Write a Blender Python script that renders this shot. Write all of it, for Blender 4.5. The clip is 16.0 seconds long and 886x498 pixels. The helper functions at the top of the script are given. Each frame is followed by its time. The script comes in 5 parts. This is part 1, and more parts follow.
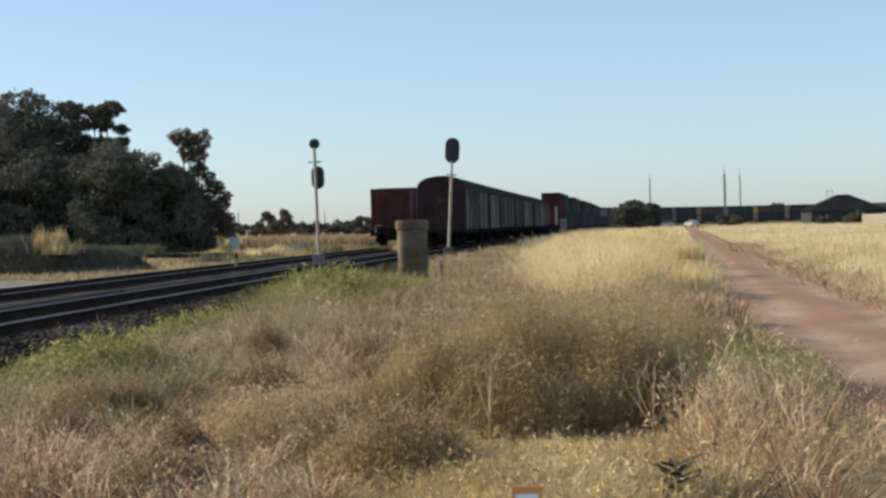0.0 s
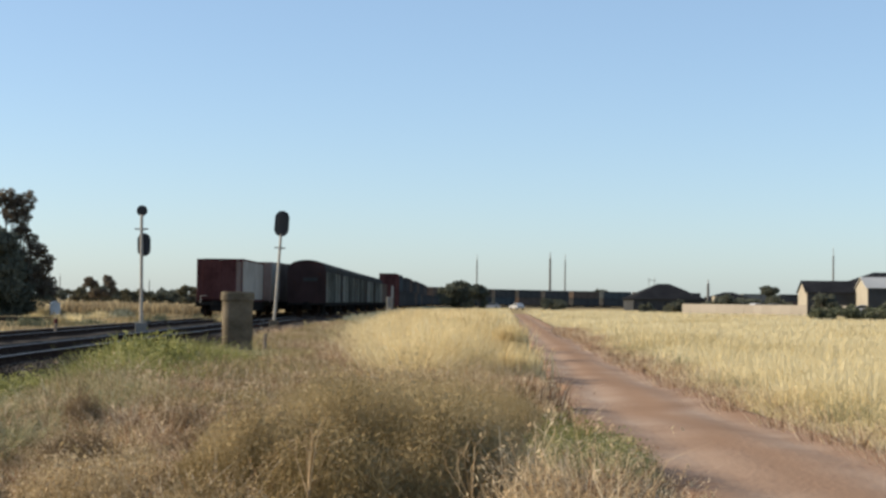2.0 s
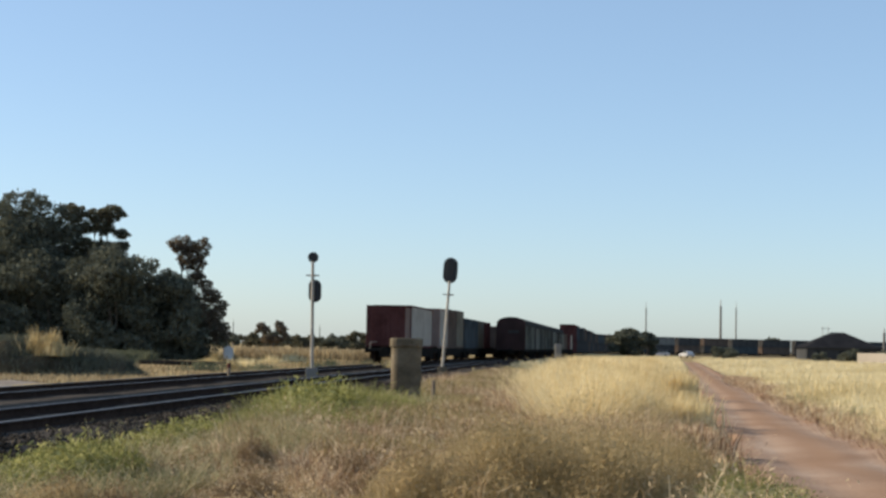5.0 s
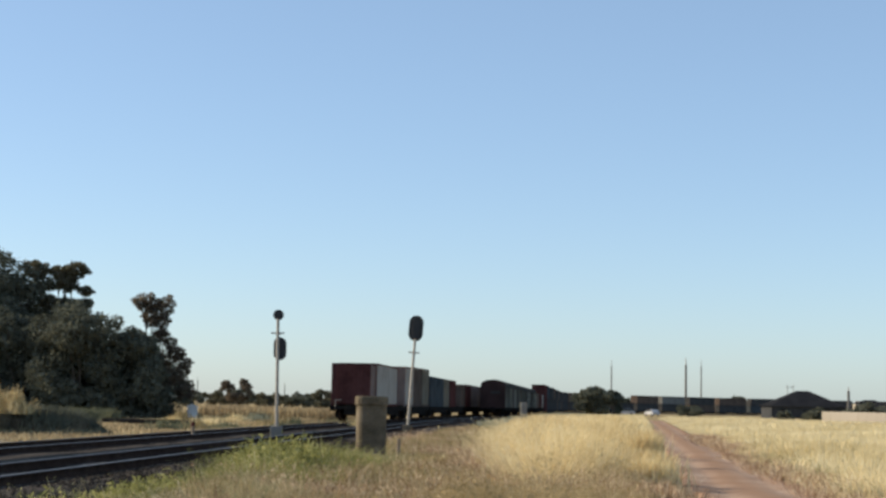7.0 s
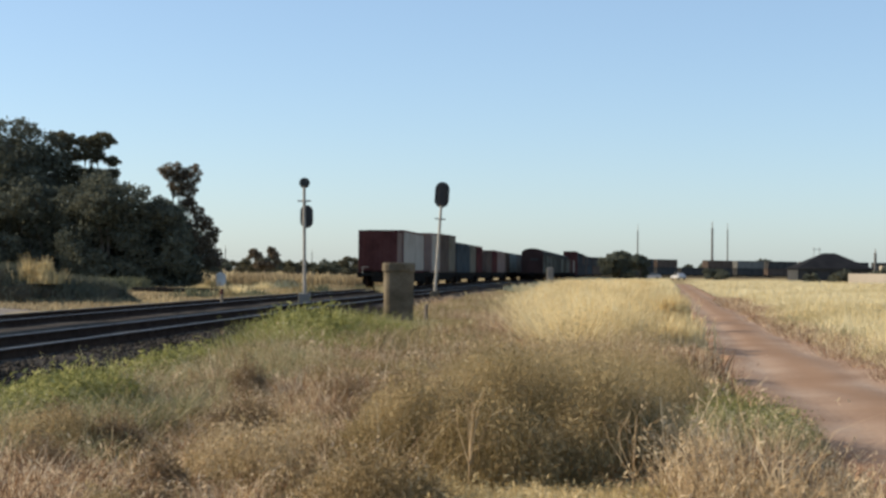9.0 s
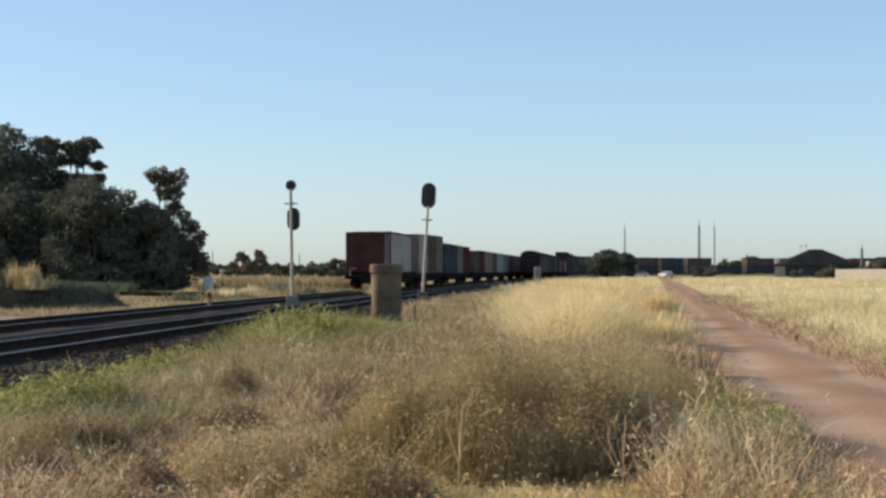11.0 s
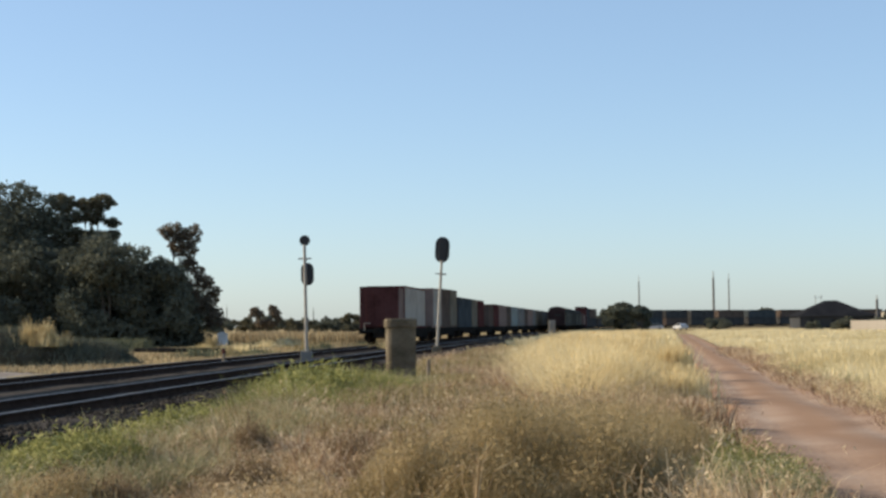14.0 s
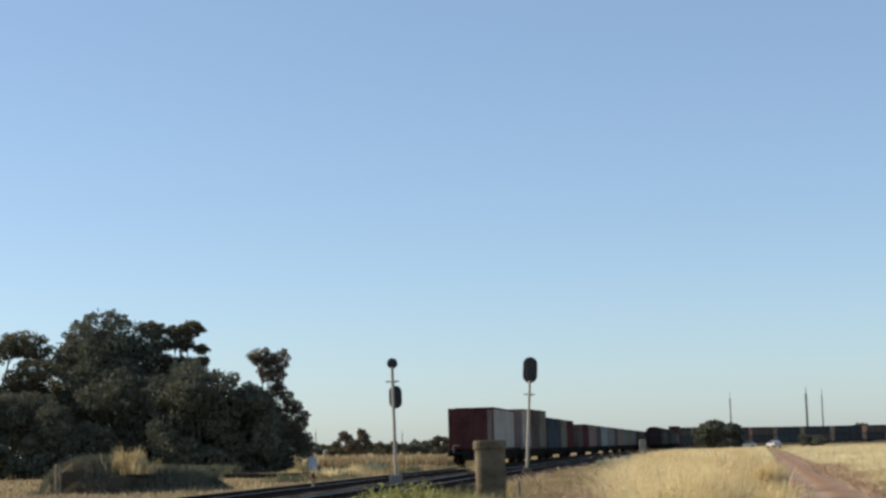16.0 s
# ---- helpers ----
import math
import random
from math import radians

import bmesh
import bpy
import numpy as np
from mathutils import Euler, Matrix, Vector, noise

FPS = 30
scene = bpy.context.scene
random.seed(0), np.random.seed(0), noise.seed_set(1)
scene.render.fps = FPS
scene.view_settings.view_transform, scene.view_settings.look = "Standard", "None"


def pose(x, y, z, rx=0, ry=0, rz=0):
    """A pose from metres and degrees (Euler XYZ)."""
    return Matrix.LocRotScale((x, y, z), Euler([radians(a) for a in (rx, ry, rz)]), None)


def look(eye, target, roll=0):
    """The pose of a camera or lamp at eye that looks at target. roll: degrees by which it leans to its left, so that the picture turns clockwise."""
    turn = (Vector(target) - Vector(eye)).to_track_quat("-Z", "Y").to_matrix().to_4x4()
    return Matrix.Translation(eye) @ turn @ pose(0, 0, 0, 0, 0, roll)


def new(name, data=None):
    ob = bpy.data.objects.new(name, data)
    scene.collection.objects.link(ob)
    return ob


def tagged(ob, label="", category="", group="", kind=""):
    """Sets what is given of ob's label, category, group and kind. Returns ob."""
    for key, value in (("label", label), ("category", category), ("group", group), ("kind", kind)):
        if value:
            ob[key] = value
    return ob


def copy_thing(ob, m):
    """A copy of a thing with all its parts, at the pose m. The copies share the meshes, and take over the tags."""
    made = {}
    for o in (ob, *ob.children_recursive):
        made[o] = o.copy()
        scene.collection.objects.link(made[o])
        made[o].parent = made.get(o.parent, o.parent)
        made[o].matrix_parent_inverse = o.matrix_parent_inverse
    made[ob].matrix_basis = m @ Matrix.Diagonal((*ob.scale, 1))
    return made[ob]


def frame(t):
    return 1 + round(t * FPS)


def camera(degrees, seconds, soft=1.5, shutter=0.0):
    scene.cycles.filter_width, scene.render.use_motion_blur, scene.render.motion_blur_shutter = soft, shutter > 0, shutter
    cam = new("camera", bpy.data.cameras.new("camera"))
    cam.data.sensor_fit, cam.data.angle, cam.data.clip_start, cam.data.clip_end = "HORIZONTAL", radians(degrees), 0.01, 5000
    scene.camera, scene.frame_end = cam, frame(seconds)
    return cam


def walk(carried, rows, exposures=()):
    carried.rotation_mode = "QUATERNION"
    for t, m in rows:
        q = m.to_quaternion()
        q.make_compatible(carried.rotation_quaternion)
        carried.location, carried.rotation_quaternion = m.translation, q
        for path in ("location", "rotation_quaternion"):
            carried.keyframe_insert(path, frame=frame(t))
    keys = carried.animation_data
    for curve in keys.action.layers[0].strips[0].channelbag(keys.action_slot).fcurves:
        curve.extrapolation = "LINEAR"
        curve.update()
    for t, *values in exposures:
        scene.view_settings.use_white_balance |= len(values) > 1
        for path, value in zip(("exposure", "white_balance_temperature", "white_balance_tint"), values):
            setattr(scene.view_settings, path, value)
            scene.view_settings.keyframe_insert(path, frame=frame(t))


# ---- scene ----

EYE = 1.6
cam = camera(30.0, 16.0, soft=2.8)
ROWS = [
    (0.0, 1.893, -0.781, -1.589), (0.5, -1.574, -0.347, -0.900), (1.0, -4.656, -0.217, 0.060), (1.5, -4.700, 0.604, 0.813),
    (2.0, -4.107, 1.820, 0.715), (2.5, -3.727, 1.847, 0.700), (3.0, -2.999, 1.927, 0.717), (3.5, -0.049, 2.601, 0.397),
    (3.7, 1.449, 3.205, 0.007), (5.8, 1.587, 3.512, 1.326), (6.0, 1.335, 4.577, 1.085), (6.5, 0.571, 5.841, 1.307),
    (7.0, 0.596, 5.381, 1.129), (7.5, 0.542, 5.459, 0.470), (8.0, 2.054, 4.883, 0.163), (8.5, 2.792, 2.513, 0.447),
    (9.0, 1.423, 0.738, 0.554), (9.2, 1.168, 0.267, -0.275), (11.5, 0.799, 1.306, -0.016), (12.0, 0.302, 1.884, 0.012),
    (12.5, 0.0, 1.762, 0.0), (13.0, 0.532, 1.573, -0.155), (13.5, 1.112, 2.127, -0.244), (14.0, 1.451, 2.640, -0.580),
    (14.5, 2.267, 2.361, -0.559), (15.0, 2.574, 2.369, -0.537), (15.5, 4.469, 5.780, -1.457), (16.0, 4.375, 6.883, -1.510),
]
# the standing operator pans and tilts from one spot: yaw, pitch, lean
walk(cam, [(t, pose(0, 0, EYE, 0, 0, yaw) @ pose(0, 0, 0, 90 + pitch) @ pose(0, 0, 0, 0, 0, lean)) for t, yaw, pitch, lean in ROWS],
     exposures=[(0.0, 0.31, 6500, 11), (15.3, 0.31, 6500, 11), (16.0, 0.2, 6500, 11)])

# ---- light: low evening sun from the left and a little ahead, clear sky ----
SUN_AZ, SUN_EL = 84.0, 25.0  # degrees left of straight ahead, above the horizon
world = bpy.data.worlds.new("world")
scene.world = world
world.use_nodes = True
sky = world.node_tree.nodes.new("ShaderNodeTexSky")
sky.sky_type, sky.sun_disc = "NISHITA", False
sky.sun_elevation, sky.sun_rotation = radians(SUN_EL), radians(-SUN_AZ)
sky.air_density, sky.dust_density, sky.ozone_density = 0.85, 0.6, 3.2
bg = world.node_tree.nodes["Background"]
haze = world.node_tree.nodes.new("ShaderNodeMix")
haze.data_type = "RGBA"
haze.inputs["Factor"].default_value, haze.inputs["B"].default_value = 0.28, (2.7, 3.7, 4.5, 1)
world.node_tree.links.new(sky.outputs[0], haze.inputs["A"])
world.node_tree.links.new(haze.outputs["Result"], bg.inputs[0])
bg.inputs[1].default_value = 0.142
sun_data = bpy.data.lights.new("sun", "SUN")
sun_data.energy, sun_data.angle, sun_data.color = 5.0, radians(0.6), (1.0, 0.85, 0.63)
sun = new("sun", sun_data)
az, el = radians(SUN_AZ), radians(SUN_EL)
sun.matrix_world = look((0, 0, 30), Vector((0, 0, 30)) - Vector((-math.sin(az) * math.cos(el), math.cos(az) * math.cos(el), math.sin(el))))


# ---- materials ----
def mat(name, colours, scale=3.0, rough=0.8, metal=0.0, bump=0.0, island=0.0, ob_random=0.0, through_light=0.0, fine=14.0, coords="Object"):
    """Two scales of noise run through a ramp of colours; island / ob_random: how far each piece differs."""
    m = bpy.data.materials.new(name)
    m.use_nodes = True
    n, l = m.node_tree.nodes, m.node_tree.links
    p, out = n["Principled BSDF"], n["Material Output"]
    tc = n.new("ShaderNodeTexCoord")
    big, small = n.new("ShaderNodeTexNoise"), n.new("ShaderNodeTexNoise")
    big.inputs["Scale"].default_value, big.inputs["Detail"].default_value = scale, 4
    small.inputs["Scale"].default_value, small.inputs["Detail"].default_value = scale * fine, 6
    for k in (big, small):
        l.new(tc.outputs[coords], k.inputs["Vector"])
    mix = n.new("ShaderNodeMath")
    mix.operation = "MULTIPLY_ADD"
    l.new(small.outputs["Fac"], mix.inputs[0])
    mix.inputs[1].default_value = 0.5
    half = n.new("ShaderNodeMath")
    half.operation = "MULTIPLY_ADD"
    l.new(big.outputs["Fac"], half.inputs[0])
    half.inputs[1].default_value, half.inputs[2].default_value = 1.2, -0.35
    l.new(half.outputs[0], mix.inputs[2])
    fac = mix.outputs[0]
    for amount, node, socket in ((island, "ShaderNodeNewGeometry", "Random Per Island"), (ob_random, "ShaderNodeObjectInfo", "Random")):
        if amount:
            g, a = n.new(node), n.new("ShaderNodeMath")
            a.operation = "MULTIPLY_ADD"
            l.new(g.outputs[socket], a.inputs[0])
            a.inputs[1].default_value = amount
            sub = n.new("ShaderNodeMath")
            sub.operation = "SUBTRACT"
            l.new(fac, sub.inputs[0])
            sub.inputs[1].default_value = amount / 2
            l.new(sub.outputs[0], a.inputs[2])
            fac = a.outputs[0]
    ramp = n.new("ShaderNodeValToRGB")
    l.new(fac, ramp.inputs[0])
    while len(ramp.color_ramp.elements) < len(colours):
        ramp.color_ramp.elements.new(0.5)
    for i, c in enumerate(colours):
        e = ramp.color_ramp.elements[i]
        e.position, e.color = 0.2 + 0.6 * i / max(1, len(colours) - 1), (*c, 1)
    l.new(ramp.outputs[0], p.inputs["Base Color"])
    p.inputs["Roughness"].default_value, p.inputs["Metallic"].default_value = rough, metal
    if rough > 0.7:
        p.inputs["Specular IOR Level"].default_value = 0.0
    if bump:
        b = n.new("ShaderNodeBump")
        b.inputs["Strength"].default_value, b.inputs["Distance"].default_value = bump, 0.03
        l.new(small.outputs["Fac"], b.inputs["Height"])
        l.new(b.outputs[0], p.inputs["Normal"])
    if through_light:
        tr, ms = n.new("ShaderNodeBsdfTranslucent"), n.new("ShaderNodeMixShader")
        l.new(ramp.outputs[0], tr.inputs[0])
        ms.inputs[0].default_value = through_light
        l.new(p.outputs[0], ms.inputs[1])
        l.new(tr.outputs[0], ms.inputs[2])
        l.new(ms.outputs[0], out.inputs["Surface"])
    return m


def paint(name, c, wear=0.55, rough=0.75):
    d = tuple(v * wear for v in c)
    return mat(name, [d, c, tuple(min(1, v * 1.12 + 0.01) for v in c)], scale=0.7, rough=rough, bump=0.1)


M_EARTH = mat("dry_earth", [(0.20, 0.15, 0.09), (0.34, 0.27, 0.15), (0.42, 0.34, 0.19)], scale=0.25, bump=0.4, fine=30)
M_ROAD = mat("dirt", [(0.225, 0.148, 0.106), (0.345, 0.247, 0.183), (0.445, 0.343, 0.265)], scale=0.5, bump=0.5, fine=25)


def banded_road():
    """Loose redder dirt between and beside the two pale wheel tracks, with a wavering edge."""
    n, l = M_ROAD.node_tree.nodes, M_ROAD.node_tree.links
    p = n["Principled BSDF"]
    base = p.inputs["Base Color"].links[0].from_socket
    at_, tc, ns = n.new("ShaderNodeAttribute"), n.new("ShaderNodeTexCoord"), n.new("ShaderNodeTexNoise")
    at_.attribute_name = "across"
    ns.inputs["Scale"].default_value, ns.inputs["Detail"].default_value = 0.35, 6
    l.new(tc.outputs["Object"], ns.inputs["Vector"])
    add = n.new("ShaderNodeMath")
    add.operation = "MULTIPLY_ADD"
    l.new(ns.outputs["Fac"], add.inputs[0])
    add.inputs[1].default_value = 0.34
    off = n.new("ShaderNodeMath")
    off.operation = "ADD"
    off.inputs[1].default_value = -0.17
    l.new(at_.outputs["Fac"], off.inputs[0])
    l.new(off.outputs[0], add.inputs[2])
    ramp = n.new("ShaderNodeValToRGB")
    l.new(add.outputs[0], ramp.inputs[0])
    while len(ramp.color_ramp.elements) < 7:
        ramp.color_ramp.elements.new(0.5)
    for e, (pos, v) in zip(ramp.color_ramp.elements, ((0.0, 1.0), (0.1, 0.6), (0.22, 0.0), (0.46, 0.85), (0.54, 0.8), (0.74, 0.0), (0.92, 1.0))):
        e.position, e.color = pos, (v, v, v, 1)
    mix = n.new("ShaderNodeMix")
    mix.data_type = "RGBA"
    l.new(ramp.outputs[0], mix.inputs["Factor"])
    l.new(base, mix.inputs["A"])
    mix.inputs["B"].default_value = (0.30, 0.19, 0.125, 1)
    l.new(mix.outputs["Result"], p.inputs["Base Color"])


banded_road()
M_GRAVEL = mat("grey_gravel", [(0.15, 0.13, 0.11), (0.26, 0.23, 0.20), (0.34, 0.30, 0.26)], scale=0.8, bump=0.6, fine=20)
M_BALLAST = mat("ballast", [(0.034, 0.03, 0.026), (0.06, 0.053, 0.047), (0.095, 0.084, 0.073)], scale=2.0, bump=1.0, fine=8, island=0.5)
# darker than the ballast: the shoulder's shade is put into the stone colour
M_SHADED_STONE = mat("shaded_ballast_stone", [(0.02, 0.018, 0.016), (0.04, 0.036, 0.031), (0.07, 0.062, 0.053)], scale=2.0, island=0.9)
M_STEEL = mat("worn_steel", [(0.19, 0.18, 0.17), (0.31, 0.295, 0.28)], scale=3, rough=0.5, metal=0.8)
M_RUST = mat("rail_rust", [(0.03, 0.02, 0.016), (0.06, 0.04, 0.03)], scale=4, rough=0.8)
M_SLEEPER = mat("sleeper", [(0.03, 0.026, 0.023), (0.065, 0.055, 0.047)], scale=3, bump=0.5, ob_random=0.5)
M_GALV = mat("galvanised", [(0.22, 0.205, 0.18), (0.33, 0.31, 0.275)], scale=4, rough=0.5, metal=0.3)
M_BLACK = mat("matt_black", [(0.012, 0.012, 0.014), (0.022, 0.022, 0.024)], scale=3, rough=0.6)
M_LENS = mat("dark_lens", [(0.02, 0.01, 0.01), (0.05, 0.02, 0.02)], scale=3, rough=0.15)
M_CONC = mat("old_concrete", [(0.075, 0.062, 0.043), (0.135, 0.112, 0.08), (0.21, 0.18, 0.132)], scale=1.6, bump=0.8, fine=12)
M_PALECONC = mat("pale_concrete", [(0.15, 0.145, 0.13), (0.24, 0.23, 0.21)], scale=2, bump=0.3)
M_UNDER = mat("wagon_frame", [(0.015, 0.014, 0.013), (0.03, 0.027, 0.024)], scale=2, rough=0.85)
M_VANEND = mat("van_end_brown", [(0.036, 0.024, 0.023), (0.06, 0.037, 0.035)], scale=0.8, rough=0.8)
M_VANSIDE = mat("van_side_grey_green", [(0.035, 0.038, 0.034), (0.1, 0.106, 0.092), (0.19, 0.195, 0.17)], scale=0.5, rough=0.8, ob_random=0.9)
M_VANROOF = mat("van_roof", [(0.035, 0.035, 0.035), (0.07, 0.07, 0.066)], scale=0.8, rough=0.8)
PAINTS = {
    "red": paint("red_paint", (0.085, 0.036, 0.034)), "white": paint("white_paint", (0.34, 0.315, 0.275), 0.75),
    "brown": paint("brown_paint", (0.105, 0.08, 0.066)), "grey": paint("grey_paint", (0.17, 0.17, 0.16)),
    "blue": paint("blue_paint", (0.06, 0.07, 0.076)), "tan": paint("tan_paint", (0.165, 0.148, 0.115)),
    "teal": paint("teal_paint", (0.22, 0.25, 0.24)), "green": paint("green_paint", (0.07, 0.12, 0.085)),
    "slate": paint("slate_paint", (0.06, 0.06, 0.06)),
    "rose": paint("rose_paint", (0.20, 0.15, 0.13), 0.7),
}
M_TIMBER = mat("grey_timber", [(0.16, 0.13, 0.10), (0.28, 0.24, 0.19)], scale=3, bump=0.4)
M_POLE = mat("weathered_pole", [(0.11, 0.105, 0.1), (0.18, 0.172, 0.162)], scale=2, bump=0.3)
M_BARK = mat("gum_bark", [(0.09, 0.078, 0.066), (0.22, 0.195, 0.165)], scale=2, bump=0.6)
M_LEAF = mat("gum_leaves", [(0.098, 0.106, 0.082), (0.128, 0.135, 0.102), (0.16, 0.162, 0.118)], scale=0.3, rough=0.8, island=0.3, through_light=0.22)
M_LEAF_GUM = mat("gum_leaves_olive", [(0.09, 0.088, 0.062), (0.135, 0.128, 0.086), (0.19, 0.172, 0.112)], scale=0.4, rough=0.8, island=0.4, through_light=0.38)
M_LEAF_RUST = mat("gum_leaves_rusty", [(0.11, 0.09, 0.068), (0.165, 0.135, 0.1), (0.23, 0.19, 0.14)], scale=0.6, rough=0.8, island=0.4, through_light=0.4)
M_SHRUB = mat("grey_green_shrub", [(0.10, 0.11, 0.07), (0.19, 0.20, 0.13)], scale=1.0, island=0.6, through_light=0.2)
M_STRAW = mat("straw_tall", [(0.47, 0.345, 0.165), (0.74, 0.61, 0.34), (0.86, 0.755, 0.49)], scale=0.4, rough=0.8, island=0.32, through_light=0.42)
M_FIELD = mat("straw_field", [(0.53, 0.425, 0.215), (0.74, 0.635, 0.38), (0.84, 0.76, 0.52)], scale=0.12, rough=0.8, island=0.25, through_light=0.42)
M_BROWNGRASS = mat("brown_grass", [(0.16, 0.095, 0.056), (0.34, 0.215, 0.128), (0.56, 0.4, 0.255), (0.78, 0.64, 0.45)], scale=0.9, rough=0.8, island=0.95, through_light=0.36)
M_DULLGRASS = mat("dull_grass", [(0.16, 0.13, 0.07), (0.30, 0.25, 0.135), (0.45, 0.37, 0.20)], scale=0.5, rough=0.75, island=0.7, through_light=0.3)
M_GREEN = mat("green_weeds", [(0.16, 0.162, 0.055), (0.26, 0.262, 0.09), (0.4, 0.385, 0.165)], scale=0.6, rough=0.8, island=0.7, through_light=0.4)
M_OLIVE = mat("olive_weeds", [(0.19, 0.135, 0.066), (0.32, 0.24, 0.125), (0.45, 0.35, 0.195), (0.57, 0.45, 0.285)], scale=0.8, rough=0.8, island=0.8, through_light=0.4)
M_BUSH = mat("weed_bush_leaves", [(0.23, 0.176, 0.088), (0.37, 0.29, 0.152), (0.52, 0.41, 0.24)], scale=2.2, rough=0.8, island=0.5, through_light=0.42)
M_DARKWEED = mat("dark_dead_weed", [(0.14, 0.1, 0.06), (0.235, 0.17, 0.1), (0.35, 0.265, 0.165)], scale=2.5, rough=0.8, island=0.6, through_light=0.3)
M_VERGE = mat("pale_verge_grass", [(0.19, 0.185, 0.095), (0.34, 0.325, 0.18), (0.52, 0.47, 0.29)], scale=0.9, rough=0.8, island=0.7, through_light=0.35)
M_SILVER = mat("silver_car_paint", [(0.36, 0.37, 0.38), (0.46, 0.47, 0.48)], scale=1, rough=0.4)
M_STALK = mat("pale_stalk", [(0.36, 0.255, 0.14), (0.58, 0.44, 0.27), (0.8, 0.66, 0.45)], scale=1, rough=0.8, island=0.5, through_light=0.35)
M_ROOF = mat("dark_roof", [(0.016, 0.017, 0.02), (0.03, 0.031, 0.034)], scale=0.6, rough=0.75)
M_SHEDROOF = mat("pale_roof_sheet", [(0.32, 0.32, 0.31), (0.42, 0.42, 0.40)], scale=0.5, rough=0.5)
# grey wall sheet, its colour darkened to hold the shade on these walls
M_SHADED_SHEET = mat("shaded_grey_sheet", [(0.04, 0.042, 0.044), (0.066, 0.069, 0.072)], scale=0.5, rough=0.75)
M_CREAM = mat("cream_sheet", [(0.30, 0.27, 0.215), (0.38, 0.345, 0.275)], scale=0.6, rough=0.75)
M_FENCE = mat("beige_fence", [(0.29, 0.26, 0.215), (0.38, 0.345, 0.29)], scale=0.4, rough=0.8, ob_random=0.3)
M_WHITE = mat("white_enamel", [(0.68, 0.70, 0.72), (0.8, 0.81, 0.82)], scale=1, rough=0.35)
M_GLASS = mat("dark_glass", [(0.015, 0.018, 0.02), (0.03, 0.035, 0.04)], scale=1, rough=0.08)
M_RUBBER = mat("rubber", [(0.02, 0.02, 0.02), (0.03, 0.03, 0.03)], scale=3, rough=0.85)
M_ORANGE = mat("orange_paint", [(0.55, 0.22, 0.06), (0.66, 0.30, 0.10)], scale=6, rough=0.6)
M_BEIGE = mat("bleached_grass", [(0.20, 0.155, 0.095), (0.36, 0.285, 0.17), (0.50, 0.41, 0.25)], scale=0.15, rough=0.8, island=0.6, through_light=0.3)
M_PALE = mat("pale_straw", [(0.38, 0.29, 0.14), (0.55, 0.44, 0.235), (0.7, 0.59, 0.36)], scale=1.5, rough=0.8, island=0.5, through_light=0.3)
M_HEAP = mat("soil_heap", [(0.045, 0.038, 0.027), (0.09, 0.074, 0.05)], scale=0.8, bump=0.8)


# ---- building blocks ----
def mesh_of(name, bm, material):
    me = bpy.data.meshes.new(name)
    bm.to_mesh(me)
    bm.free()
    me.materials.append(material)
    return me


def part(name, bm, material, parent=None, label=""):
    ob = new(name, bm if isinstance(bm, bpy.types.Mesh) else mesh_of(name, bm, material))
    ob.parent = parent
    return tagged(ob, label)


def arrays_mesh(name, verts, faces, material):
    """A mesh from arrays: verts (n, 3), faces (m, k) of one size k."""
    me = bpy.data.meshes.new(name)
    verts, faces = np.asarray(verts, np.float32), np.asarray(faces, np.int32)
    m, k = faces.shape
    me.vertices.add(len(verts))
    me.vertices.foreach_set("co", verts.ravel())
    me.loops.add(m * k)
    me.loops.foreach_set("vertex_index", faces.ravel())
    me.polygons.add(m)
    me.polygons.foreach_set("loop_start", np.arange(0, m * k, k, dtype=np.int32))
    me.polygons.foreach_set("loop_total", np.full(m, k, np.int32))
    me.update(calc_edges=True)
    me.materials.append(material)
    return me


def box(bm, x0, y0, z0, x1, y1, z1, bevel=0.0):
    vs = bmesh.ops.create_cube(bm, size=1, matrix=Matrix.Translation(((x0 + x1) / 2, (y0 + y1) / 2, (z0 + z1) / 2)) @ Matrix.Diagonal((x1 - x0, y1 - y0, z1 - z0, 1)))["verts"]
    if bevel:
        es = list({e for v in vs for e in v.link_edges})
        bmesh.ops.bevel(bm, geom=es, offset=bevel, segments=2, profile=0.6, affect="EDGES")
    return bm


def rod(bm, a, b, r0, r1=None, sides=8):
    a, b = Vector(a), Vector(b)
    d = b - a
    m = Matrix.Translation((a + b) / 2) @ d.to_track_quat("Z", "Y").to_matrix().to_4x4()
    bmesh.ops.create_cone(bm, cap_ends=True, segments=sides, radius1=r0, radius2=r0 if r1 is None else r1, depth=d.length, matrix=m)
    return bm


def prism(bm, outline, y0, y1):
    """Extrudes an outline (x, z) along y."""
    a = [bm.verts.new((x, y0, z)) for x, z in outline]
    b = [bm.verts.new((x, y1, z)) for x, z in outline]
    k = len(outline)
    bm.faces.new(a)
    bm.faces.new(b[::-1])
    for i in range(k):
        bm.faces.new((a[i], b[i], b[(i + 1) % k], a[(i + 1) % k]))
    bmesh.ops.recalc_face_normals(bm, faces=bm.faces)
    return bm


def thing(name, m, label, category, group="", kind=""):
    ob = new(name)
    ob.matrix_basis = m
    return tagged(ob, label, category, group, kind)


# ---- the plan: tracks, road, ground ----
LINE = np.polyfit([10, 23, 64, 92, 108, 132, 174, 205, 248, 293, 371, 427], [-8.3, -7.5, -5.0, -3.5, -2.0, 0.3, 3.6, 6.1, 9.8, 13.7, 20.5, 25.3], 3)
BEND_Y, BEND_R = 440.0, 150.0


